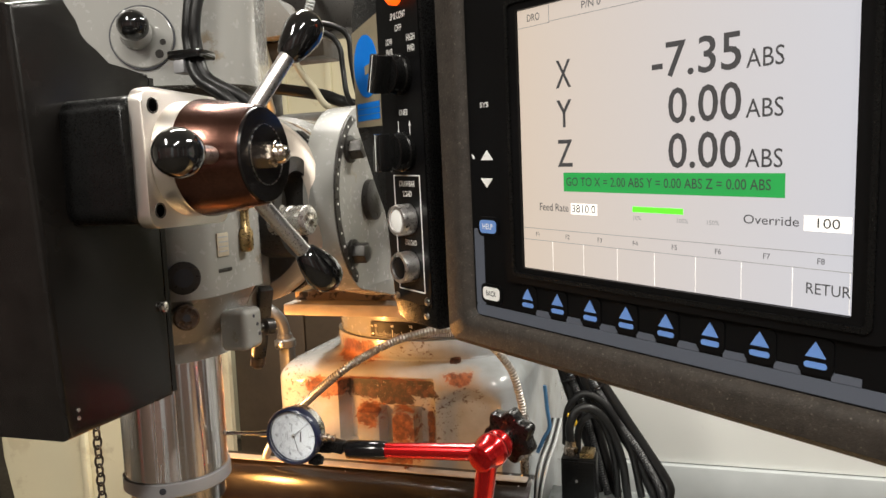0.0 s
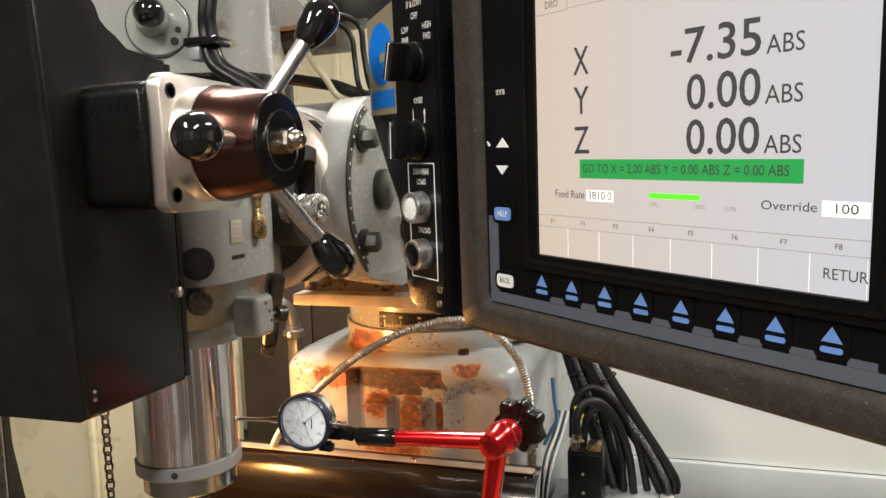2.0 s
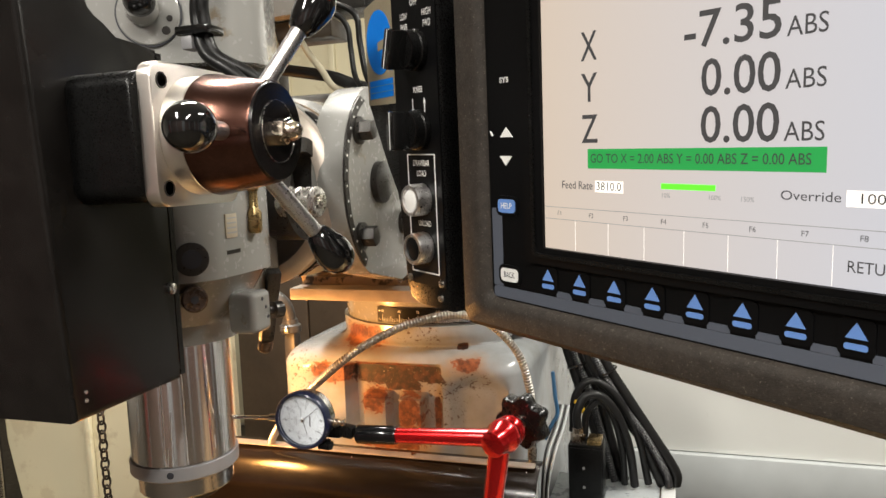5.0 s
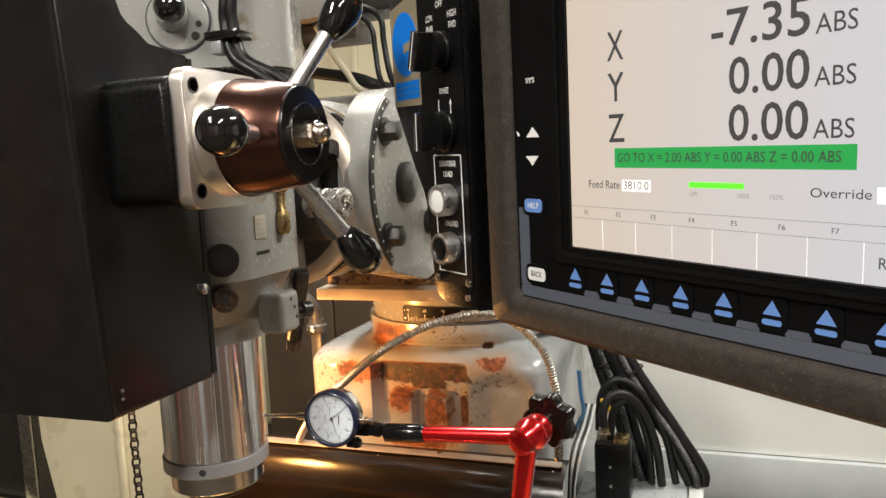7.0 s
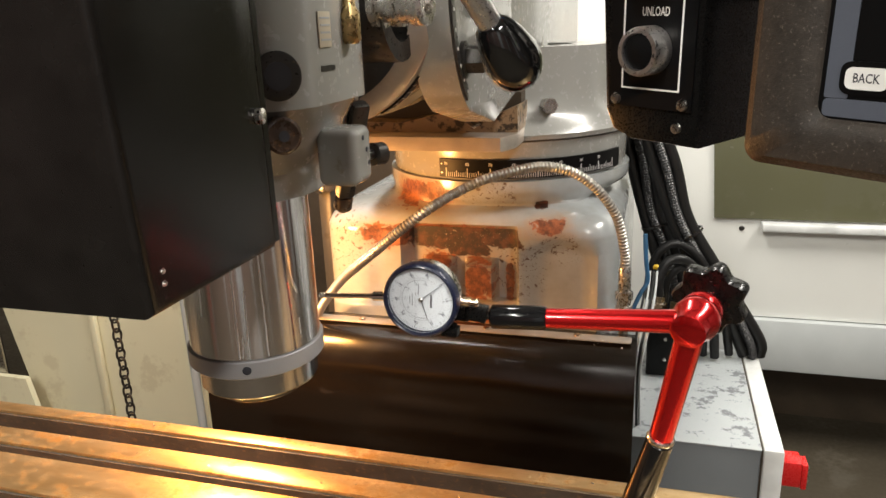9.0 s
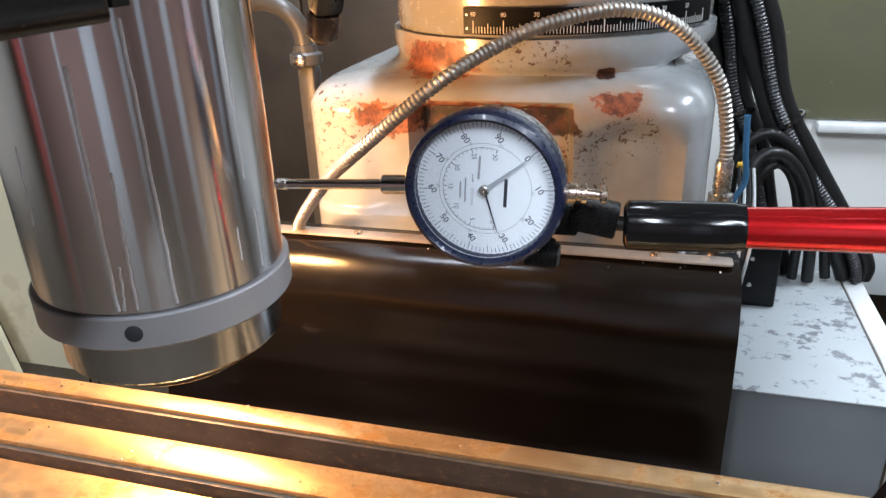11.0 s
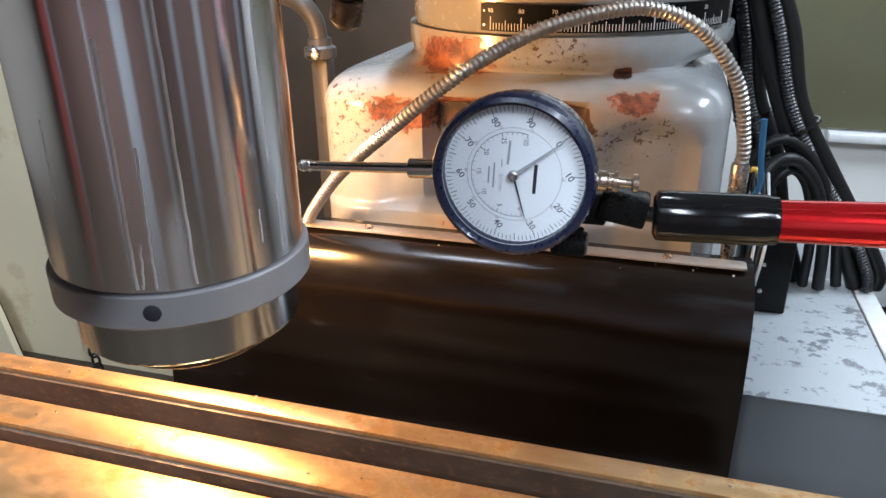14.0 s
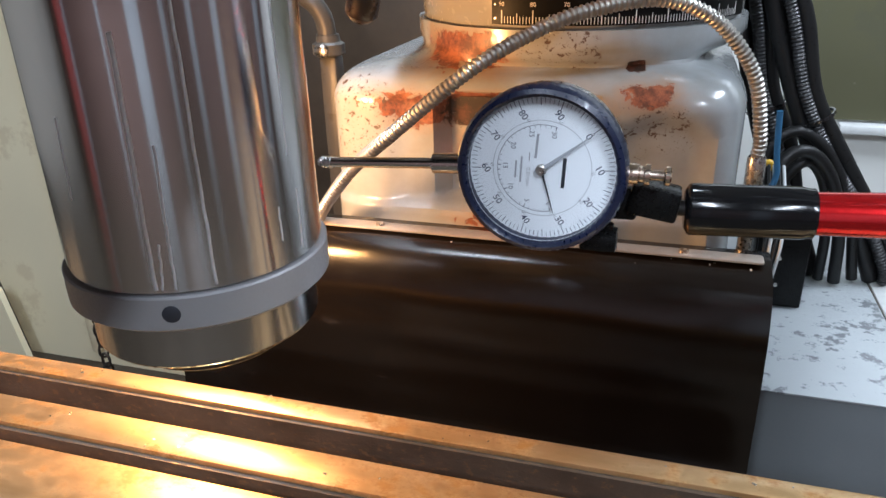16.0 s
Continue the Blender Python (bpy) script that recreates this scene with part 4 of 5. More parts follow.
part("scored_ring", frame_bars(disc_outline(0, 0, 0.0222, None, 48), disc_outline(0, 0, 0.0216, None, 48), -0.28, -0.2795, HM), "steel", hub)
part("nut", prism(hexagon(0.0098, 20), -0.2799, -0.2715, HM, 0.0012), "nut_steel", hub, "dull hexagon nut")
part("acorn", lathe([(0.0072, -0.2714), (0.0072, -0.2685), (0.006, -0.2648), (0.0035, -0.2625), (0, -0.2617)], HM, 28), "nut_steel", hub, "polished domed nut end")
for tip, base in (((-0.277, 0.367, 1.4648), (-0.304, HY - 0.030, HZ)), ((-0.2735, 0.520, 1.5597), (-0.304, HY + 0.016, HZ + 0.028)), ((-0.2735, 0.5293, 1.3749), (-0.304, HY + 0.016, HZ - 0.028))):
    d = (Vector(tip) - Vector(base)).normalized()
    lev = part("lever", rod(base, Vector(tip) - d * 0.012, 0.0062, 0.0062, 24), "rod_metal", hub, "plain metal lever rod")
    part("knob", lathe([(0.0070, -0.022), (0.0092, -0.020), (0.0125, -0.011), (0.0150, 0.0), (0.0147, 0.007), (0.0121, 0.0137), (0.0075, 0.018), (0, 0.0195)], along(tip, Vector(tip) + d), 40), "knob_gloss", lev, "glossy black egg-shaped knob")

# ---- way cover, lamp, cables behind the table ----
def sheet(profile, x0, x1, thick, n=40):
    """A flexible sheet with that (y, z) profile, a little wavy along x."""
    line = glide([(0, y, z) for y, z in profile], 7)
    bm = bmesh.new()
    rows = []
    for i in range(n + 1):
        x = x0 + (x1 - x0) * i / n
        front, back = [], []
        for k, p in enumerate(line):
            a, b = line[max(k - 1, 0)], line[min(k + 1, len(line) - 1)]
            t = (b - a).normalized()
            nrm = Vector((0, t.z, -t.y))
            w = 0.0016 * math.sin(7 * x + 3 * p.z * 8) * smooth(0, 6, k) + 0.0004 * math.sin(150 * p.z + 2.2 * x + 1.2) * smooth(6, 14, k) * smooth(0.80, 0.88, p.z) + 0.0005 * math.sin(31 * x + 40 * p.z) * smooth(0, 6, k)
            q = p + nrm * w
            front.append(bm.verts.new((x, q.y, q.z)))
            back.append(bm.verts.new((x, q.y - nrm.y * thick, q.z - nrm.z * thick)))
        rows.append(front + back[::-1])
    k = len(rows[0])
    for a, b in zip(rows, rows[1:]):
        for j in range(k):
            bm.faces.new((a[j], a[(j + 1) % k], b[(j + 1) % k], b[j]))
    bm.faces.new(rows[0]), bm.faces.new(rows[-1][::-1])
    return bm


way = thing("way_cover", (-0.45, 1.0, 0.85), "dark brown-black rubber way cover hanging behind the table", "way cover")
part("sheet", sheet([(1.082, 0.985), (1.06, 0.984), (1.03, 0.972), (1.012, 0.945), (1.004, 0.905), (1.001, 0.86), (1.0, 0.82), (0.996, 0.785), (0.98, 0.757), (0.94, 0.742), (0.86, 0.738), (0.80, 0.738)], -0.838, -0.212, 0.003), "rubber_sheet", way)
part("clamp_strip", prism(rounded(-0.77, -0.219, 1.048, 1.067, 0.004, 4), 0.9855, 0.9875, None, 0.0005), "machined_face", way, "thin bare metal clamping strip")
for x in (-0.60, -0.415, -0.29):
    part("screw", lathe([(0.005, 0), (0.0045, 0.0025), (0.002, 0.0035), (0, 0.0035)], shift(x, 1.058, 0.9875), 16), "nut_steel", way)

random.seed(9)
dust = bmesh.new()
for i in range(34):
    k = random.random() ** 1.6
    y, z = 1.052 - 0.046 * k ** 0.7, 0.9815 - 0.060 * k ** 1.5
    s = random.uniform(0.0003, 0.0008)
    merged(dust, block(-s, s, -s, s, -s, s), shift(random.uniform(-0.62, -0.225), y, z) @ pose(0, 0, 0, random.uniform(0, 90), 0, random.uniform(0, 180)))
solo("metal_dust", dust, "white_print", "tiny pale metal specks on the way cover", "chips", kind="stuff")

gl = thing("flexible_conduit", (-0.233, 1.1, 0.98), "ribbed flexible metal conduit arching before the column", "conduit")
neck = [(-0.2325, 1.105, 1.07), (-0.2335, 1.10, 1.095), (-0.2475, 1.09, 1.151), (-0.2846, 1.075, 1.1975), (-0.3325, 1.06, 1.2165), (-0.3936, 1.03, 1.2085), (-0.439, 1.01, 1.1905), (-0.4840, 0.98, 1.1635), (-0.5568, 0.985, 1.1049), (-0.6123, 1.02, 1.0586), (-0.6606, 1.05, 1.0049), (-0.6773, 1.065, 0.9772), (-0.6833, 1.075, 0.955), (-0.6833, 1.08, 0.92)]
part("neck", tube(even(neck, 0.0012), 0.0067, 0, 16, 0.18, False, 4), "hose_metal", gl, "ribbed flexible metal conduit")
part("ferrule", lathe([(0.0078, 0), (0.0086, 0.002), (0.0086, 0.03), (0.0078, 0.032)], shift(-0.2325, 1.105, 1.040), 24), "steel", gl)
part("fitting", lathe([(0.009, 0), (0.0115, 0.001), (0.0115, 0.012), (0.0095, 0.013), (0.0095, 0.02), (0.012, 0.021), (0.012, 0.033), (0.009, 0.034)], shift(-0.2325, 1.105, 1.0055), 6), "steel", gl, "hexagon conduit fitting")
part("pipe", rod((-0.2325, 1.105, 0.90), (-0.2325, 1.105, 1.0055), 0.007), "steel", gl)
wl = thing("work_lamp", (-0.77, 1.27, 1.03), "small lit work lamp on a black gooseneck", "work lamp")
part("gooseneck", tube([(-0.757, 1.277, 0.86), (-0.80, 1.275, 0.862), (-0.85, 1.24, 0.885), (-0.866, 1.14, 0.96), (-0.835, 1.02, 1.04), (-0.749, 0.896, 1.035)], 0.005, 12, 12, 0.12), "black_coat", wl)
part("socket", lathe([(0.010, 0), (0.015, 0.003), (0.017, 0.010), (0.017, 0.026), (0.014, 0.028), (0.014, 0.012), (0, 0.012)], along((-0.749, 0.898, 1.032), (-0.738, 0.885, 1.062)), 28), "black_coat", wl)
part("bulb", lathe([(0.009, 0), (0.010, 0.004), (0.0155, 0.012), (0.016, 0.018), (0.010, 0.024), (0, 0.026)], along((-0.743, 0.891, 1.044), (-0.738, 0.885, 1.062)), 20), "bulb", wl, "glowing warm bulb")

# the elbow and its stay carry their shade in the dark grey colour
part("elbow", tube([(-0.85, 1.29, 1.205), (-0.80, 1.28, 1.208), (-0.766, 1.27, 1.198), (-0.749, 1.27, 1.178), (-0.744, 1.27, 1.150)], 0.012, 8, 16), "shaded_pipe_grey", mill, "grey pipe elbow, its shade put into a darker grey")
part("elbow_flange", lathe([(0.019, 0), (0.021, 0.002), (0.021, 0.014), (0.016, 0.017), (0.0145, 0.026)], shift(-0.744, 1.27, 1.130), 24), "shaded_pipe_grey", mill)
part("flange_screw", lathe([(0.009, 0), (0.009, 0.004), (0.006, 0.006), (0, 0.006)], shift(-0.744, 1.249, 1.138) @ FRONT, 18), "steel", mill)
part("elbow_stay", block(-0.757, -0.732, 1.262, 1.29, 0.80, 1.1295, 0.006), "shaded_pipe_grey", mill)

box = thing("axis_motor_box", (-0.12, 1.2, 0.84), "grey sheet-metal motor housing with badly scuffed top", "motor housing")
part("housing", block(-0.235, -0.046, 1.072, 1.39, 0.55, 0.836, 0.003), "grey_side", box, "plain side walls, darker grey than the lid")
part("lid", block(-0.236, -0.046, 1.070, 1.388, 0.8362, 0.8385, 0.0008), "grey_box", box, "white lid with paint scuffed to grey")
part("gasket", block(-0.0458, -0.0438, 1.074, 1.386, 0.555, 0.8372), "brown_dark", box)
part("end_plate", block(-0.0436, -0.018, 1.070, 1.388, 0.55, 0.839, 0.003), "box_face", box, "light grey end plate with chipped edges")
sw = thing("red_switch", (-0.0179, 1.1, 0.8), "red key switch on the housing's end plate", "switch")
part("body", block(-0.0178, 0.008, 1.085, 1.117, 0.778, 0.816, 0.003), "red_plastic", sw)
part("cap", block(0.0082, 0.0160, 1.088, 1.114, 0.774, 0.812, 0.002), "red_plastic", sw)
part("latch", block(0.0162, 0.0180, 1.094, 1.109, 0.782, 0.806, 0.0006), "steel", sw, "small bright latch plate")
part("base", block(-0.75, 0.10, 0.90, 1.80, 0.0, 0.30, 0.02), "head_paint", mill)
solo("saddle", block(-0.66, -0.26, 0.55, 0.79, 0.72, 0.849, 0.01), "head_paint", "white cast saddle under the table", "machine part")
solo("knee", block(-0.64, -0.26, 0.60, 1.098, 0.3, 0.719, 0.015), "head_paint", "white cast knee carrying the saddle", "machine part")

cn = thing("connector_box", (-0.17, 1.28, 0.84), "small black junction box with cable glands", "junction box")
part("box", block(-0.200, -0.139, 1.262, 1.312, 0.8386, 0.944, 0.003), "black_coat", cn)
part("cover", block(-0.198, -0.141, 1.258, 1.2618, 0.845, 0.940, 0.001), "black_coat", cn)
for z in (0.870, 0.905):
    part("screw", lathe([(0.0028, 0), (0.0026, 0.001), (0, 0.0012)], shift(-0.172, 1.258, z) @ FRONT, 10), "steel", cn)
part("gland", lathe([(0.013, 0), (0.013, 0.012), (0.0095, 0.014), (0.0095, 0.024)], shift(-0.185, 1.287, 0.944), 6), "nut_steel", cn)
part("plug", block(-0.167, -0.142, 1.265, 1.305, 0.9442, 0.953, 0.002), "brass", cn, "tarnished copper-coloured plug")


def cable(name, pts, r, mat, label, ripple=0.0, steps=8, seg=10):
    return solo(name, tube(pts, r, steps, seg, ripple), mat, label, "cable", "cables beside the column")


cable("cable", [(-0.185, 1.287, 0.966), (-0.186, 1.29, 0.995), (-0.172, 1.30, 1.022), (-0.145, 1.31, 1.02), (-0.118, 1.32, 0.985), (-0.098, 1.33, 0.92), (-0.09, 1.34, 0.845)], 0.0078, "cable", "thick black looped cable")
cable("cable", [(-0.176, 1.31, 0.945), (-0.172, 1.315, 0.985), (-0.150, 1.32, 1.008), (-0.128, 1.325, 0.985), (-0.112, 1.335, 0.92), (-0.108, 1.345, 0.845)], 0.0065, "cable", "thick black looped cable")
cable("cable", [(-0.20, 1.33, 0.945), (-0.195, 1.335, 1.01), (-0.165, 1.34, 1.04), (-0.125, 1.345, 1.015), (-0.085, 1.35, 0.94), (-0.066, 1.355, 0.845)], 0.0070, "cable", "black cable on the motor housing")
bundles = (
    ((-0.268, 1.40, 1.36), (-0.246, 1.40, 1.26), (-0.224, 1.40, 1.165), (-0.203, 1.40, 1.08), (-0.178, 1.395, 1.01), (-0.15, 1.385, 0.92), (-0.128, 1.365, 0.842)),
    ((-0.240, 1.36, 1.38), (-0.212, 1.36, 1.25), (-0.187, 1.36, 1.165), (-0.158, 1.36, 1.08), (-0.117, 1.36, 1.0), (-0.070, 1.36, 0.935), (-0.037, 1.362, 0.87), (-0.030, 1.365, 0.842)),
)
for k, line in enumerate(bundles):
    bd = thing("cable_bundle", line[0], "bundle of black cables in braided sleeve, strapped with ties", "cable bundle", "cable bundles")
    for i, (dx, dy, r) in enumerate(((-0.014, 0.001, 0.0105), (0.001, -0.011, 0.0076), (0.0150, 0.001, 0.0098), (0.003, 0.012, 0.0085))):
        wob = [(x + dx + 0.003 * math.sin(3 * j + i), y + dy, z) for j, (x, y, z) in enumerate(line)]
        part("braided_cable" if i == 1 else "cable", tube(even(wob, 0.0022) if i == 1 else wob, r, 0 if i == 1 else 10, 10, 0.14 if i == 1 else 0.0), "braid" if i == 1 else "cable", bd)
    for j in (1, 3):
        a, b = Vector(line[j]), Vector(line[j + 1])
        p = a.lerp(b, 0.35)
        part("cable_tie", lathe([(0.0238, -0.002), (0.0256, -0.002), (0.0256, 0.002), (0.0238, 0.002), (0.0238, -0.002)], along(p, b), 20, None, False), "knob_gloss", bd)
cable("cable", [(-0.209, 1.176, 1.10), (-0.206, 1.176, 1.06), (-0.203, 1.176, 1.03), (-0.212, 1.17, 1.012), (-0.222, 1.16, 0.99)], 0.0032, "wire_blue", "thin blue insulated wire beside the column")
cable("cable", [(-0.1955, 1.33, 1.002), (-0.187, 1.33, 0.999), (-0.179, 1.33, 0.982)], 0.0045, "wire_yellow", "short bright yellow insulated wire")
for i in range(4):
    cable("cable", [(-0.217 + 0.004 * i, 1.09 + 0.004 * i, 0.84), (-0.216 + 0.003 * i, 1.09, 0.93), (-0.213 + 0.005 * i, 1.11, 0.985), (-0.207 + 0.005 * i, 1.17, 1.01), (-0.205 + 0.005 * i, 1.22, 1.03)], 0.0018, "plinth_grey" if i % 2 else "cable", "thin wire beside the way cover")

# wires and hoses behind the spindle head
back_wires = tuple(tuple((x + 0.042, y, z) for x, y, z in line) for line in (
    ((-0.45, 0.60, 1.75), (-0.452, 0.585, 1.66), (-0.456, 0.575, 1.60), (-0.458, 0.575, 1.575), (-0.448, 0.57, 1.545), (-0.42, 0.57, 1.525), (-0.40, 0.58, 1.50)),
    ((-0.437, 0.60, 1.75), (-0.440, 0.585, 1.66), (-0.449, 0.575, 1.60), (-0.450, 0.575, 1.575), (-0.442, 0.575, 1.545), (-0.41, 0.58, 1.525), (-0.39, 0.59, 1.50)),
))
hose = thing("head_hose", (-0.45, 0.6, 1.6), "pair of black hoses strapped to the head", "hose")
for line in back_wires:
    part("hose", tube(line, 0.0055, 8, 12), "cable", hose)
part("strap", block(-0.431, -0.397, 0.562, 0.588, 1.561, 1.569, 0.002), "knob_gloss", hose)
part("white_tie", block(-0.426, -0.415, 0.564, 0.58, 1.549, 1.5605, 0.001), "collar_grey", hose)
for pts, r, mat, lab in (
        (((-0.60, 1.0, 1.70), (-0.586, 1.0, 1.642), (-0.583, 1.0, 1.622), (-0.59, 1.0, 1.595), (-0.60, 1.03, 1.562)), 0.0055, "wire_cream", "pale cream hose behind the lever"),
        (((-0.555, 1.0, 1.66), (-0.53, 1.0, 1.616), (-0.51, 1.0, 1.590), (-0.489, 1.0, 1.562), (-0.46, 1.04, 1.552)), 0.0050, "wire_cream", "pale cream hose behind the lever"),
        (((-0.60, 1.01, 1.600), (-0.547, 1.01, 1.590), (-0.50, 1.01, 1.580), (-0.469, 1.01, 1.568), (-0.42, 1.04, 1.55)), 0.009, "cable", "black hose behind the lever"),
        (((-0.56, 1.0, 1.690), (-0.50, 0.99, 1.683), (-0.462, 0.99, 1.672), (-0.445, 0.99, 1.655), (-0.442, 0.99, 1.620), (-0.432, 0.99, 1.568), (-0.42, 1.03, 1.54)), 0.0045, "cable", "black cable behind the lever"),
        (((-0.56, 1.0, 1.680), (-0.50, 0.98, 1.670), (-0.470, 0.98, 1.660), (-0.455, 0.98, 1.640), (-0.452, 0.98, 1.610), (-0.444, 0.98, 1.565), (-0.43, 1.03, 1.54)), 0.0040, "cable", "black cable behind the lever")):
    cable("hose", pts, r, mat, lab)
top = thing("drive_bracket", (-0.53, 1.02, 1.56), "dark greasy drive bracket above the ram", "bracket")
part("beam", block(-0.62, -0.49, 1.0, 1.06, 1.636, 1.664, 0.004), "brown_dark", top)
part("casting", prism([(-0.62, 1.664), (-0.535, 1.668), (-0.525, 1.69), (-0.55, 1.72), (-0.62, 1.73)], -1.02, -0.975, FRONT), "head_paint", top, "grey painted cast corner")
part("upper_beam", block(-0.60, -0.43, 1.03, 1.10, 1.678, 1.78, 0.006), "dark_steel", top)
part("stand", block(-0.617, -0.597, 1.03, 1.06, 1.557, 1.6362, 0.003), "brown_dark", top)
part("coil", tube([(-0.515, 0.985, 1.69), (-0.505, 0.985, 1.70), (-0.50, 0.985, 1.715), (-0.51, 0.985, 1.735), (-0.52, 0.985, 1.76)], 0.007, 8, 10, 0.2), "plinth_grey", top)

# ---- dial indicator on a red articulated arm ----
DX, DY, DZ = -0.3585, 0.618, 1.2008
ind = thing("dial_indicator", (DX, DY, DZ), "dial indicator with white face and dark blue bezel", "dial indicator")
DM = shift(DX, DY, DZ) @ FRONT
part("case", lathe([(0.022, -0.0155), (0.0265, -0.0145), (0.027, -0.012), (0.027, -0.002)], DM, 64), "steel", ind)
part("bezel", lathe([(0.0272, -0.0035), (0.0283, -0.0028), (0.0285, -0.001), (0.0285, 0.004), (0.0277, 0.006), (0.0262, 0.0068), (0.0252, 0.006), (0.0246, 0.0035), (0.0246, 0.0012)], DM, 180, lambda a, z: 1 + (0.006 * math.sin(60 * a) if -0.003 < z < 0.0045 else 0), False), "navy", ind, "knurled dark blue bezel ring")
face = part("face", lathe([(0.0247, 0.0), (0.0247, 0.0012), (0, 0.0012)], DM, 96), "dial_white", ind, "white dial face with black graduations")
F0 = 0.00125


def polar(r, deg):
    return r * math.cos(radians(deg)), r * math.sin(radians(deg))


marks = bmesh.new()
for i in range(100):
    deg = 38 - 3.6 * i
    r0 = 0.0215 if i % 5 == 0 else 0.0223
    if i % 10 == 0:
        r0 = 0.0208
    w = 0.00009 if i % 5 else 0.00012
    merged(marks, block(r0, 0.0241, -w, w, F0, F0 + 0.00006), DM @ pose(0, 0, 0, 0, 0, deg))
part("graduations", marks, "dial_ink", face)
for i in range(10):
    x, y = polar(0.0191, 38 - 36 * i)
    words("numeral", str(10 * i), DM @ shift(x, y, F0), "dial_ink", face, 0.0023, turn=-52, bold=0.00004)
    if i:
        x, y = polar(0.0170, 38 + 36 * i - 4)
        words("small_numeral", str(10 * i), DM @ shift(x, y, F0), "ink_grey", face, 0.0011, turn=-52)
part("inner_circle", frame_bars(disc_outline(0, 0, 0.01665, None, 72), disc_outline(0, 0, 0.0165, None, 72), F0, F0 + 0.00005, DM), "ink_grey", face)
rev = bmesh.new()
for i in range(31):
    deg = 282 - 7 * i
    w = 0.00008 if i % 5 else 0.00013
    merged(rev, block(0.0142 if i % 5 else 0.0138, 0.0151, -w, w, F0, F0 + 0.00006), DM @ pose(0, 0, 0, 0, 0, deg))
for i in range(70):
    merged(rev, block(0.01500, 0.01515, -0.0005, 0.0005, F0, F0 + 0.00006), DM @ pose(0, 0, 0, 0, 0, 282 - 3 * i - 1.5))
part("turn_scale", rev, "dial_ink", face)
for i in range(7):
    x, y = polar(0.0124, 282 - 35 * i)
    words("numeral", str(5 * i), DM @ shift(x, y, F0), "dial_ink", face, 0.0017, turn=-90)
part("maker_bar", block(-0.0052, 0.0052, -0.0006, 0.0006, F0, F0 + 0.00006, 0, 2, DM @ shift(0.0074, -0.0010, 0) @ pose(0, 0, 0, 0, 0, -93)), "ink", face, "dark printed maker's bar")
words("range_print", "0.01mm", DM @ shift(-0.0046, -0.0030, F0), "ink_grey", face, 0.0014, turn=-91)
part("arrow_print", block(-0.0015, 0.0015, -0.0001, 0.0001, F0, F0 + 0.00006, 0, 2, DM @ shift(-0.0042, 0.0040, 0) @ pose(0, 0, 0, 0, 0, -91)), "ink", face)
part("number_bar", block(-0.0042, 0.0042, -0.0004, 0.0004, F0, F0 + 0.00005, 0, 2, DM @ shift(-0.0018, 0.0078, 0) @ pose(0, 0, 0, 0, 0, -95)), "ink_grey", face)
for dx, w in ((-0.0070, 0.0045), (-0.0088, 0.003)):
    part("small_print", block(-w, w, -0.0003, 0.0003, F0, F0 + 0.00005, 0, 2, DM @ shift(dx, -0.0005, 0) @ pose(0, 0, 0, 0, 0, -93)), "ink_grey", face)
part("hand", prism([(-0.0015, -0.0004), (0.0, -0.00075), (0.0215, -0.0001), (0.0215, 0.0001), (0.0, 0.00075), (-0.0015, 0.0004)], 0.0026, 0.0028, DM @ pose(0, 0, 0, 0, 0, 37.5)), "ink_grey", ind, "slender grey main hand")
part("small_hand", prism([(0.0, -0.0004), (0.0158, -0.00012), (0.0158, 0.00012), (0.0, 0.0004)], 0.0020, 0.0021, DM @ pose(0, 0, 0, 0, 0, -74)), "ink", ind, "short black turn-counter hand")
part("pivot", lathe([(0.0018, 0.0012), (0.0018, 0.0031), (0.0013, 0.0035), (0.0005, 0.0035), (0.0005, 0.0032), (0, 0.0032)], DM, 24), "steel", ind)
glass = part("crystal", lathe([(0.0244, 0.0046), (0.0244, 0.0052), (0, 0.0058)], DM, 64), "clear_glass", ind, "clear domed crystal")
glass.visible_shadow = False
part("stem", rod((DX - 0.0398, DY + 0.004, DZ - 0.0020), (DX - 0.0255, DY + 0.004, DZ - 0.0013), 0.0036, None, 28, 0.0004), "bright_steel", ind, "polished steel stem")
part("plunger", rod((DX - 0.0790, DY + 0.004, DZ - 0.0040), (DX - 0.0396, DY + 0.004, DZ - 0.0020), 0.00195, None, 20), "bright_steel", ind, "slim steel plunger")
part("contact_point", lathe([(0.0, -0.0006), (0.0014, 0.0), (0.0023, 0.0015), (0.0023, 0.005), (0.0019, 0.0055)], along((DX - 0.0845, DY + 0.004, DZ - 0.0043), (DX - 0.07, DY + 0.004, DZ - 0.0036)), 20, lambda a, z: 1 + 0.05 * math.sin(10 * a)), "steel", ind, "knurled contact point")
part("cap_stem", lathe([(0.0034, 0), (0.0034, 0.0045), (0.0028, 0.005), (0.0028, 0.0062), (0.0036, 0.0066), (0.0036, 0.0082), (0.0017, 0.0086), (0.0017, 0.0125), (0.0032, 0.0132), (0.0032, 0.0146), (0.0024, 0.015), (0, 0.015)], along((DX + 0.0268, DY + 0.004, DZ - 0.0012), (DX + 0.05, DY + 0.004, DZ - 0.0016)), 28), "nut_steel", ind, "knurled plunger lifting cap")
part("back_lug", block(DX + 0.014, DX + 0.0315, DY + 0.0125, DY + 0.019, DZ - 0.0215, DZ - 0.010, 0.0015), "black_coat", ind)

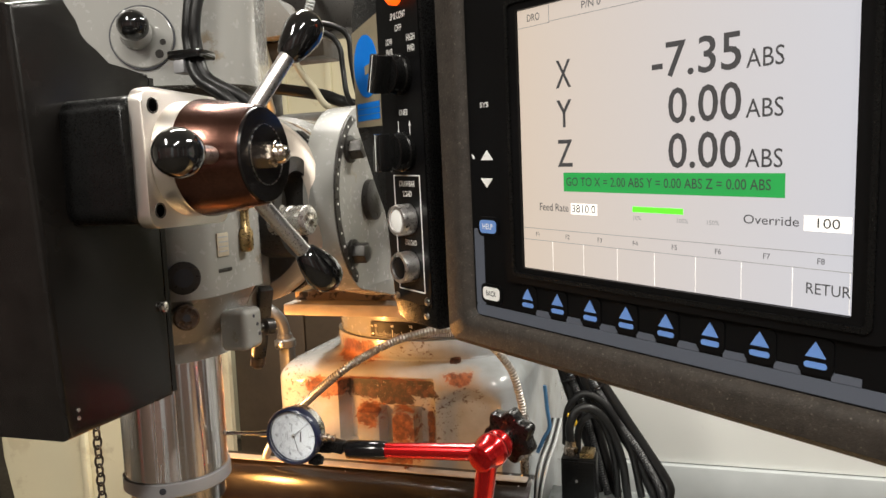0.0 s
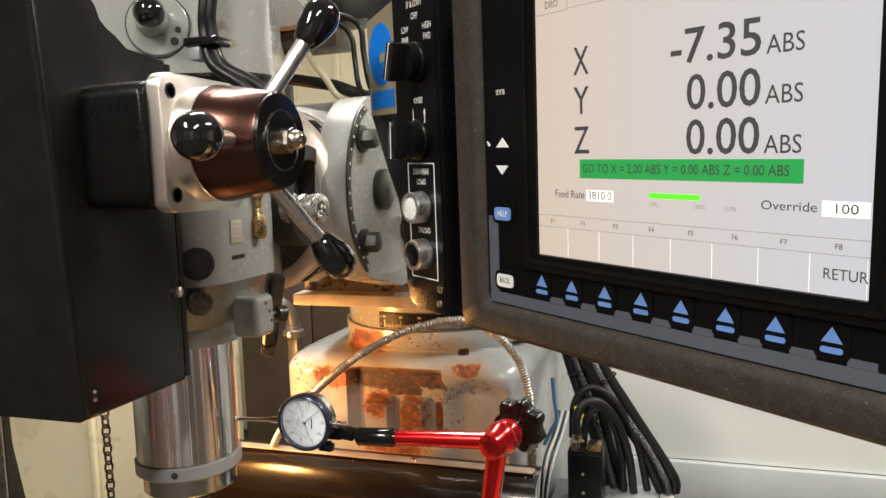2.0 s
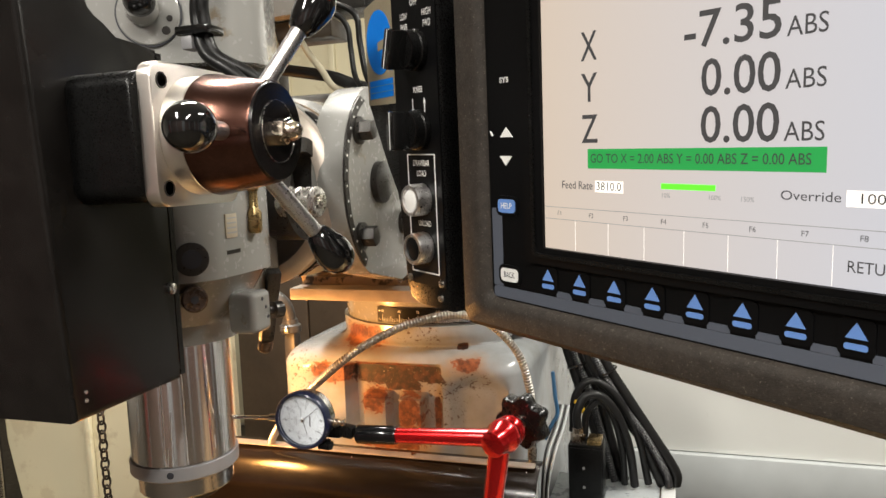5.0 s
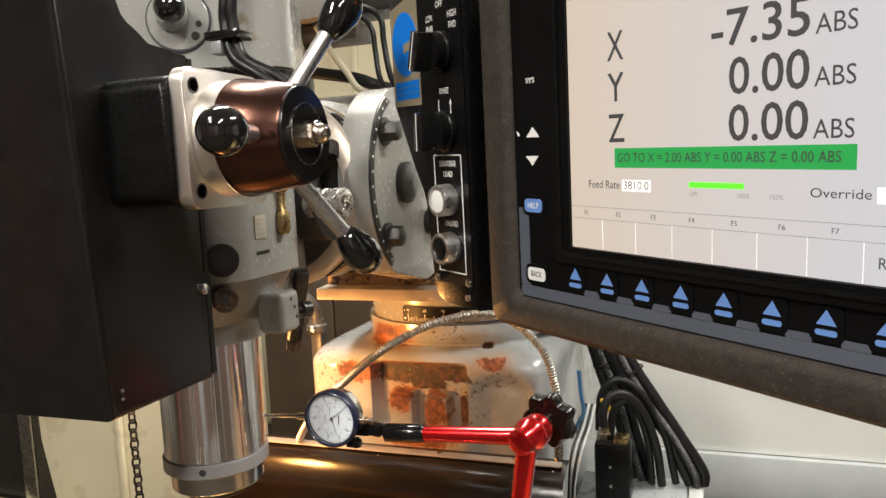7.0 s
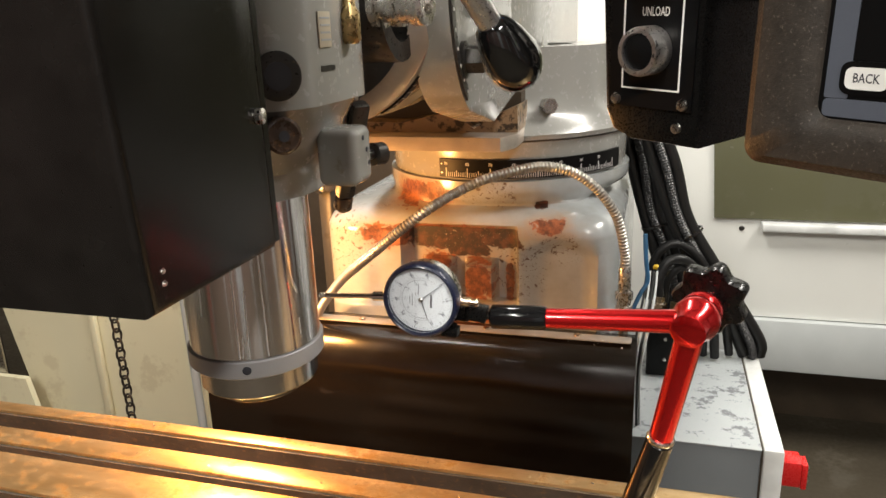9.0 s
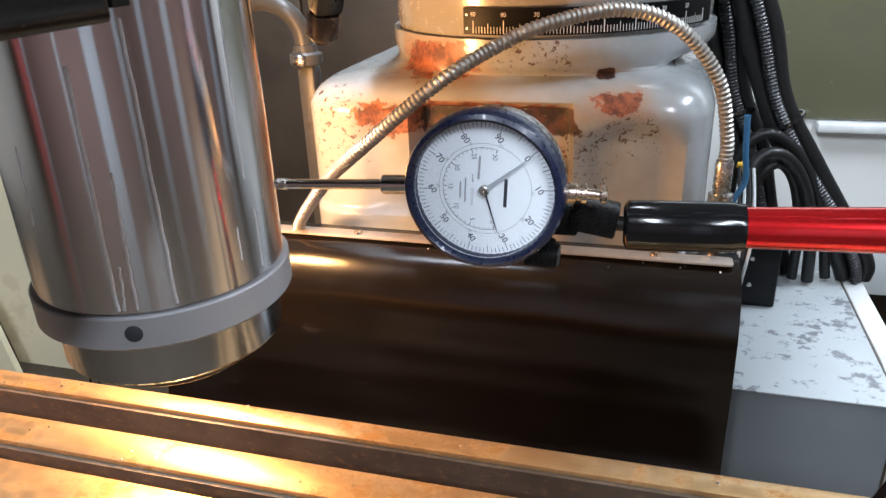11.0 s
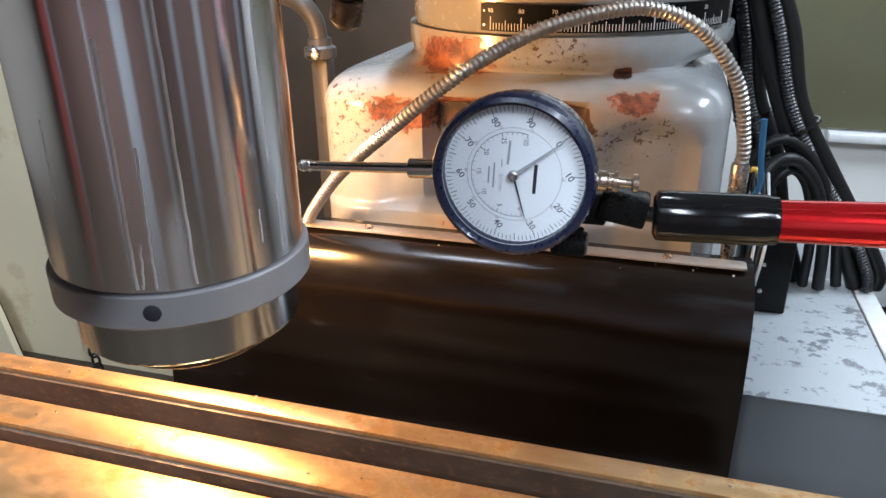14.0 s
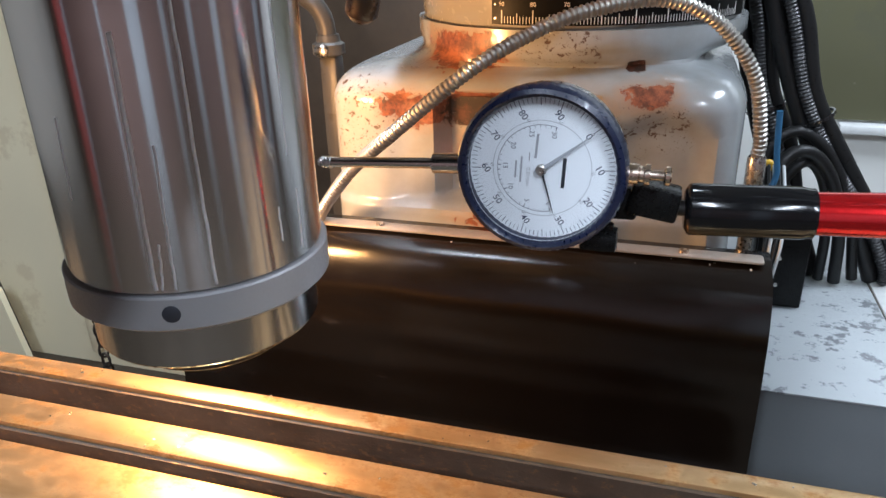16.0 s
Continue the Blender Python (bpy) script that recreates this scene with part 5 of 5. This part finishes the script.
arm = thing("indicator_arm", (-0.19, 0.64, 0.95), "red anodised articulated indicator arm with a black star knob", "indicator holder")
K = Vector((-0.1680, 0.638, 1.1895))
part("clamp_jaw", block(-0.009, 0.008, -0.006, 0.006, -0.0055, 0.0055, 0.0012, 2, shift(DX + 0.0375, DY + 0.016, DZ - 0.0140) @ pose(0, 0, 0, 0, 9, 0)), "black_coat", arm, "black swivel clamp jaw")
part("clamp_screw", lathe([(0.0045, 0), (0.0045, 0.005), (0.003, 0.006), (0.003, 0.009)], shift(DX + 0.0215, DY + 0.006, DZ - 0.0295), 20), "black_coat", arm)
part("clamp_foot", block(DX + 0.0135, DX + 0.026, DY - 0.001, DY + 0.01, DZ - 0.0285, DZ - 0.0225, 0.001), "black_coat", arm)
A0 = Vector((DX + 0.0425, DY + 0.0165, DZ - 0.0163))
part("neck", rod(A0, A0 + Vector((0.006, 0.0005, -0.0004)), 0.0028), "dark_steel", arm)
A1 = A0 + Vector((0.0048, 0.0005, -0.0006))
A2 = Vector((-0.2700, 0.6372, 1.1848))
part("sleeve", lathe([(0.0066, 0), (0.0086, 0.0012), (0.0090, 0.0020), (0.0090, (A2 - A1).length - 0.004), (0.0084, (A2 - A1).length - 0.002), (0.0084, (A2 - A1).length)], along(A1, A2), 40), "satin_black", arm, "satin black sleeve")
part("upper_tube", rod(A2, K - (K - A2).normalized() * 0.010, 0.0073, 0.0085, 32), "red_anodised", arm, "red anodised tube")
KD = Vector((0.30, 0.93, 0.10)).normalized()
part("knuckle", lathe([(0.0108, -0.0165), (0.0122, -0.0155), (0.0126, -0.010), (0.0135, -0.005), (0.0160, 0.000), (0.0166, 0.005), (0.0158, 0.010), (0.0138, 0.0125), (0.0150, 0.016), (0.0142, 0.021), (0.010, 0.024)], along(K, K + KD), 48), "red_anodised", arm, "bulbous red knuckle joint")
part("knob_shaft", lathe([(0.007, 0.0235), (0.007, 0.034)], along(K, K + KD), 24), "steel", arm)
part("star_knob", lathe([(0.012, 0.0335), (0.0235, 0.0345), (0.0248, 0.037), (0.0248, 0.047), (0.022, 0.050), (0.008, 0.0505)], along(K, K + KD), 112, lambda a, z: 1 + 0.11 * math.cos(7 * a)), "star_black", arm, "black seven-lobed star knob")
E0 = Vector((-0.1855, 0.6485, 1.090))
dirn = (E0 - K).normalized()
part("lower_tube", rod(K + dirn * 0.010, E0, 0.0098, 0.0088, 32), "red_anodised", arm, "red anodised tube")
part("ring", lathe([(0.0098, 0), (0.0104, 0.001), (0.0104, 0.003), (0.0098, 0.004)], along(E0 - dirn * 0.002, E0 + dirn), 32), "steel", arm)
FOOT = Vector((-0.2075, 0.66, 0.998))
part("lower_sleeve", rod(E0 + dirn * 0.002, FOOT, 0.0102, 0.0125, 32, 0.001), "satin_black", arm, "dark satin lower sleeve")
part("magnet_base", block(FOOT.x - 0.025, FOOT.x + 0.025, 0.647, 0.692, TOP, 0.999, 0.003), "black_coat", arm, "black magnetic base block")

# ---- readout console and spindle control panel ----
U, V = Vector((0.8148, -0.5783, -0.0403)).normalized(), Vector((0.0129, -0.0514, 0.9986))
N = U.cross(V).normalized()
V = N.cross(U)
P0 = Vector((-0.0901, 0.4552, 1.3707))
RO = Matrix(((U.x, V.x, N.x, P0.x), (U.y, V.y, N.y, P0.y), (U.z, V.z, N.z, P0.z), (0, 0, 0, 1)))
con = thing("readout_console", P0, "black digital readout console with lit screen, dusty foam frame", "readout console")
OUT, IN = rounded(-0.086, 0.282, -0.049, 0.238, 0.008, 6), rounded(-0.0535, 0.2495, -0.025, 0.212, 0.006, 6)
part("housing", prism(OUT, -0.050, -0.0125, RO), "black_coat", con)
fr = bmesh.new()
rings = []
for line, z in ((OUT, -0.0123), (rounded(-0.0858, 0.2818, -0.0488, 0.2378, 0.008, 6), -0.003), (rounded(-0.080, 0.276, -0.044, 0.232, 0.008, 6), 0.003), (rounded(-0.062, 0.258, -0.032, 0.22, 0.007, 6), 0.0045), (rounded(-0.0555, 0.2515, -0.027, 0.214, 0.006, 6), 0.0025), (IN, -0.0005), (IN, -0.0123)):
    rings.append([fr.verts.new((x, y, z)) for x, y in line])
for a, b in zip(rings, rings[1:] + rings[:1]):
    for i in range(len(a)):
        fr.faces.new((a[i], a[(i + 1) % len(a)], b[(i + 1) % len(a)], b[i]))
fr.transform(RO)
part("frame", fr, "foam_frame", con, "dusty worn foam-rubber frame")
part("overlay", prism(IN, -0.0122, -0.001, RO), "overlay_black", con, "matt black key overlay")
part("grey_field", prism(rounded(-0.0515, 0.2475, -0.0240, -0.0165, 0.002, 3), -0.001, -0.0006, RO), "overlay_grey", con, "slate-grey band under the keys")
part("grey_field", prism(rounded(-0.0515, -0.0420, -0.0163, 0.036, 0.001, 3), -0.001, -0.0006, RO), "overlay_grey", con)
for i in range(8):
    part("grey_field", prism([(0.0067 + 0.02603 * i, -0.0163), (0.0193 + 0.02603 * i, -0.0163), (0.0193 + 0.02603 * i, -0.0125), (0.0067 + 0.02603 * i, -0.0125)], -0.001, -0.0006, RO), "overlay_grey", con)

bz = frame_bars(rounded(-0.0175, 0.2135, 0.0035, 0.1835, 0.006, 6), rounded(-0.0015, 0.1975, 0.0140, 0.1715, 0.001, 6), -0.001, 0.002, RO)
part("screen_bezel", bz, "overlay_black", con, "raised black screen bezel")
part("bezel_lip", frame_bars(rounded(-0.0105, 0.2065, 0.0080, 0.1785, 0.004, 6), rounded(-0.0078, 0.2038, 0.0105, 0.176, 0.003, 6), 0.0019, 0.0034, RO), "black_coat", con)
lcd_panel = part("screen", prism(rounded(-0.0012, 0.1972, 0.0143, 0.1712, 0.0005, 2), -0.0009, 0.0002, RO), "lcd", con, "lit pale screen showing axis positions", smooth=False)


def at(u, v, n=0.00045):
    return RO @ shift(u, v, n)


def tile(name, u0, u1, v0, v1, mat, parent, n0=0.0002, n1=0.0004, label=""):
    return part(name, block(u0, u1, v0, v1, n0, n1, 0, 2, RO), mat, parent, label, smooth=False)


def screen_words(text, u, v, height, width=0.0, mat="screen_text", align="CENTER", bold=0.0, n=0.00045):
    words("lettering", text, at(u, v, n), mat, lcd_panel, height, width, align, bold)


for letter, v in (("X", 0.1297), ("Y", 0.1072), ("Z", 0.0845)):
    screen_words(letter, 0.0356, v, 0.0158, 0.0118, bold=0.00012)
screen_words("-7.35", 0.1215, 0.1293, 0.0168, 0.0490, bold=0.00022)
for v in (0.1065, 0.0843):
    screen_words("0.00", 0.1262, v, 0.0172, 0.0395, bold=0.00022)
for v in (0.1252, 0.1030, 0.0805):
    screen_words("ABS", 0.1572, v, 0.0085, 0.0178)
tile("green_bar", 0.0340, 0.1672, 0.0632, 0.0742, "screen_green", lcd_panel, label="green command bar")
screen_words("GO TO X = 2.00 ABS Y = 0.00 ABS Z = 0.00 ABS", 0.0985, 0.0687, 0.0050, 0.1245, n=0.0006)
screen_words("Feed Rate", 0.0255, 0.0533, 0.0046, 0.0235)
tile("entry_field", 0.0392, 0.0590, 0.0500, 0.0564, "screen_box", lcd_panel)
screen_words("3810.0", 0.0491, 0.0532, 0.0046, 0.0175, n=0.0006)
tile("feed_bar", 0.0837, 0.1149, 0.0533, 0.0562, "screen_lime", lcd_panel, label="bright green feed bar")
for text, u in (("10%", 0.0865), ("100%", 0.1145), ("150%", 0.1315)):
    screen_words(text, u, 0.0500, 0.0023, mat="screen_grey")
screen_words("Override", 0.1607, 0.0527, 0.0043, 0.0262)
tile("entry_field", 0.1759, 0.1960, 0.0492, 0.0560, "screen_box", lcd_panel)
screen_words("100", 0.1860, 0.0526, 0.0043, 0.0095, n=0.0006)
tile("rule", -0.0008, 0.1970, 0.0397, 0.0400, "screen_grey", lcd_panel)
for i in range(8):
    u = 0.0115 + 0.0246 * i
    screen_words("F%d" % (i + 1), u, 0.0362, 0.0026, mat="screen_text")
    tile("key_line", u + 0.0121, u + 0.0123, 0.0146, 0.0325, "screen_box", lcd_panel, 0.0002, 0.00035)
tile("key_line", -0.0008, 0.1970, 0.0325, 0.0328, "screen_grey", lcd_panel)
screen_words("RETUR", 0.1868, 0.0238, 0.0050, 0.0188)
screen_words("DRO", 0.0125, 0.1655, 0.0042, 0.0105)
screen_words("P/N 0", 0.0570, 0.1660, 0.0040, 0.0135)
tile("rule", -0.0008, 0.0250, 0.1606, 0.1609, "screen_grey", lcd_panel)
tile("rule", 0.0250, 0.0253, 0.1606, 0.1710, "screen_grey", lcd_panel)
tile("rule", 0.0253, 0.1970, 0.1613, 0.1616, "screen_grey", lcd_panel)

for i in range(8):
    u = 0.02603 * i
    key = part("soft_key", prism(rounded(u - 0.0078, u + 0.0078, -0.0150, 0.0022, 0.003, 4), -0.001, -0.0002, RO), "overlay_black", con, "black key with blue arrow")
    part("arrow", prism([(u - 0.0046, -0.0068), (u + 0.0046, -0.0068), (u, 0.0004)], -0.0002, 0.0002, RO), "key_blue", key)
    part("key_bar", prism(rounded(u - 0.0050, u + 0.0050, -0.0118, -0.0090, 0.0012, 4), -0.0002, 0.0002, RO), "key_blue", key)


def pill(u, v, w, h, mat, text, text_mat, label):
    key = part("key", prism(rounded(u - w / 2 - 0.0022, u + w / 2 + 0.0022, v - h / 2 - 0.0022, v + h / 2 + 0.0022, 0.004, 5), -0.001, -0.0002, RO), "overlay_black", con)
    part("key_cap", prism(rounded(u - w / 2, u + w / 2, v - h / 2, v + h / 2, 0.0028, 5), -0.0002, 0.0003, RO), mat, key, label)
    words("key_word", text, RO @ shift(u, v, 0.0004), text_mat, key, h * 0.42, w * 0.62, bold=0.00006)


pill(-0.0364, 0.0379, 0.0165, 0.0088, "key_blue", "HELP", "white_print", "blue help key")
pill(-0.0354, -0.0078, 0.0165, 0.0088, "white_print", "BACK", "ink", "white back key")
words("key_word", "SYS", RO @ shift(-0.0363, 0.1180, -0.0006), "white_print", con, 0.0032, 0.0085, bold=0.0001)
part("up_arrow", prism([(-0.0415, 0.0822), (-0.0295, 0.0822), (-0.0355, 0.0885)], -0.001, -0.0004, RO), "white_print", con)
part("down_arrow", prism([(-0.0423, 0.0702), (-0.0363, 0.0640), (-0.0303, 0.0702)], -0.001, -0.0004, RO), "white_print", con)
part("worn_mark", prism([(-0.0512, 0.0865), (-0.0495, 0.0855), (-0.0480, 0.0835), (-0.0495, 0.0830)], -0.001, -0.0004, RO), "white_print", con)
for v in (0.04, 0.085, 0.12, 0.155):
    part("side_key", prism(rounded(0.2275, 0.2415, v - 0.0044, v + 0.0044, 0.0028, 5), -0.001, 0.0002, RO), "white_print" if v > 0.05 else "key_blue", con, "rounded side key")
part("mount_arm", tube([P0 + N * -0.05 + U * 0.1 + V * 0.14, P0 + N * -0.16 + U * 0.1 + V * 0.17, (-0.10, 0.85, 1.62), (-0.25, 1.12, 1.60), (-0.37, 1.25, 1.52)], 0.02, 8, 16), "black_coat", con)
part("panel_bracket", block(-0.135, -0.07, 0.02, 0.20, -0.062, -0.051, 0, 2, RO), "black_coat", con)

CP = RO @ shift(0, 0, -0.012)
ctl = thing("spindle_control_panel", CP @ Vector((-0.15, 0.0, 0)), "black spindle and drawbar control panel with rotary knobs", "control panel")
edge = [(-0.118, -0.0505), (-0.160, -0.0505), (-0.172, -0.046), (-0.1775, -0.035), (-0.1775, 0.030), (-0.181, 0.042), (-0.196, 0.062), (-0.2215, 0.110), (-0.2215, 0.205), (-0.205, 0.235), (-0.118, 0.235)]
part("box", prism(edge[::-1], -0.055, -0.0012, CP, 0.003, 2), "black_coat", ctl)
part("face_plate", prism([(-0.1215, -0.032), (-0.1735, -0.032), (-0.1735, 0.032), (-0.178, 0.046), (-0.178, 0.228), (-0.1215, 0.228)][::-1], -0.0012, 0.0, CP), "overlay_black", ctl)
st = part("sticker", prism([(-0.2200, 0.1115), (-0.1795, 0.1115), (-0.1795, 0.2010), (-0.2200, 0.1900)], -0.0012, -0.0008, CP), "kraft", ctl, "tan sticker with a blue emblem")
part("emblem", prism(disc_outline(-0.1995, 0.1610, 0.0185, 0.0255, 40), -0.0008, -0.0004, CP), "logo_blue", st)
part("emblem_notch", prism([(-0.2010, 0.1540), (-0.1830, 0.1580), (-0.1830, 0.1650), (-0.2010, 0.1610)], -0.0004, -0.0001, CP), "kraft", st)
for v in (0.1165, 0.1215, 0.1265):
    part("emblem_bar", prism([(-0.2165, v), (-0.1815, v + 0.001), (-0.1815, v + 0.0055), (-0.2165, v + 0.0045)], -0.0008, -0.0004, CP), "logo_blue", st)
TX = 0.0003
for text, u, v, h, w in (("SP & CONT", -0.1478, 0.1935, 0.0050, 0.0210), ("OFF", -0.1478, 0.1842, 0.0048, 0.0090), ("LOW", -0.1613, 0.1752, 0.0048, 0.0092), ("PWR", -0.1613, 0.1672, 0.0048, 0.0092), ("HIGH", -0.1318, 0.1752, 0.0048, 0.0112), ("FWD", -0.1318, 0.1672, 0.0048, 0.0092), ("KNEE", -0.1467, 0.1198, 0.0044, 0.0118), ("DRAWBAR", -0.1470, 0.0640, 0.0046, 0.0215), ("LOAD", -0.1470, 0.0560, 0.0046, 0.0118), ("UNLOAD", -0.1455, 0.0170, 0.0044, 0.0165)):
    words("lettering", text, CP @ shift(u, v, TX), "white_print", ctl, h, w, bold=0.00008)
for u, s in ((-0.1545, -1), (-0.1390, 1)):
    c = 0.1075
    part("arrow_print", prism([(u - 0.0004, c - s * 0.006), (u + 0.0004, c - s * 0.006), (u + 0.0004, c + s * 0.002), (u + 0.0015, c + s * 0.002), (u, c + s * 0.006), (u - 0.0015, c + s * 0.002), (u - 0.0004, c + s * 0.002)], 0, 0.0003, CP), "white_print", ctl)
part("border_print", frame_bars(rounded(-0.1655, -0.1290, -0.0225, 0.0712, 0.0006, 2), rounded(-0.1646, -0.1299, -0.0216, 0.0703, 0.0006, 2), 0, 0.0003, CP), "white_print", ctl)
for u, v, turn in ((-0.1470, 0.1490, 74), (-0.1470, 0.0895, 88)):
    kn = part("rotary_knob", lathe([(0.0155, 0), (0.0155, 0.004), (0.0145, 0.005), (0.0140, 0.012), (0.0125, 0.0125), (0, 0.0125)], CP @ shift(u, v, 0.0003), 40), "black_coat", ctl, "black rotary selector knob")
    part("grip", block(-0.0145, 0.0145, -0.0048, 0.0048, 0.012, 0.0275, 0.0014, 2, CP @ shift(u, v, 0) @ pose(0, 0, 0, 0, 0, turn)), "knob_gloss", kn, "glossy black pointer grip")
    part("rim", lathe([(0.0128, 0.0126), (0.0128, 0.0130), (0.0140, 0.0130), (0.0141, 0.0122)], CP @ shift(u, v, 0.0003), 40, None, False), "black_disc", kn, "worn glossy rim")
    part("grip_line", block(-0.0142, 0.0140, -0.0004, 0.0004, 0.0276, 0.0278, 0, 2, CP @ shift(u, v, 0) @ pose(0, 0, 0, 0, 0, turn)), "white_print", kn)
for v, cap in ((0.0360, "white_print"), (-0.0020, "overlay_black")):
    bt = part("push_button", lathe([(0.0125, 0), (0.0125, 0.010), (0.0118, 0.0125), (0.0095, 0.0125), (0.0092, 0.0095), (0.0, 0.0095)], CP @ shift(-0.1470, v, 0.0003), 48), "rod_metal", ctl, "chrome-ringed push button")
    part("button_cap", lathe([(0.0090, 0.0097), (0.0088, 0.0112), (0.006, 0.012), (0, 0.0122)], CP @ shift(-0.1470, v, 0.0003), 36), cap, bt, "pale lit cap" if cap == "white_print" else "black cap")
part("pilot_lamp", lathe([(0.0075, 0), (0.0075, 0.005), (0.005, 0.0085), (0, 0.010)], CP @ shift(-0.1480, 0.2085, 0.0003), 28), "orange_lens", ctl, "glowing orange pilot lamp")
for u, v in ((-0.1685, -0.0285), (-0.1265, -0.0285), (-0.1265, 0.222)):
    part("screw", lathe([(0.0032, 0), (0.0028, 0.0014), (0, 0.0018)], CP @ shift(u, v, 0.0003), 16), "steel", ctl)
for u, v in ((-0.130, -0.041),):
    part("screw", lathe([(0.003, 0), (0.0026, 0.0014), (0, 0.0018)], CP @ shift(u, v, -0.0012), 16), "steel", ctl)
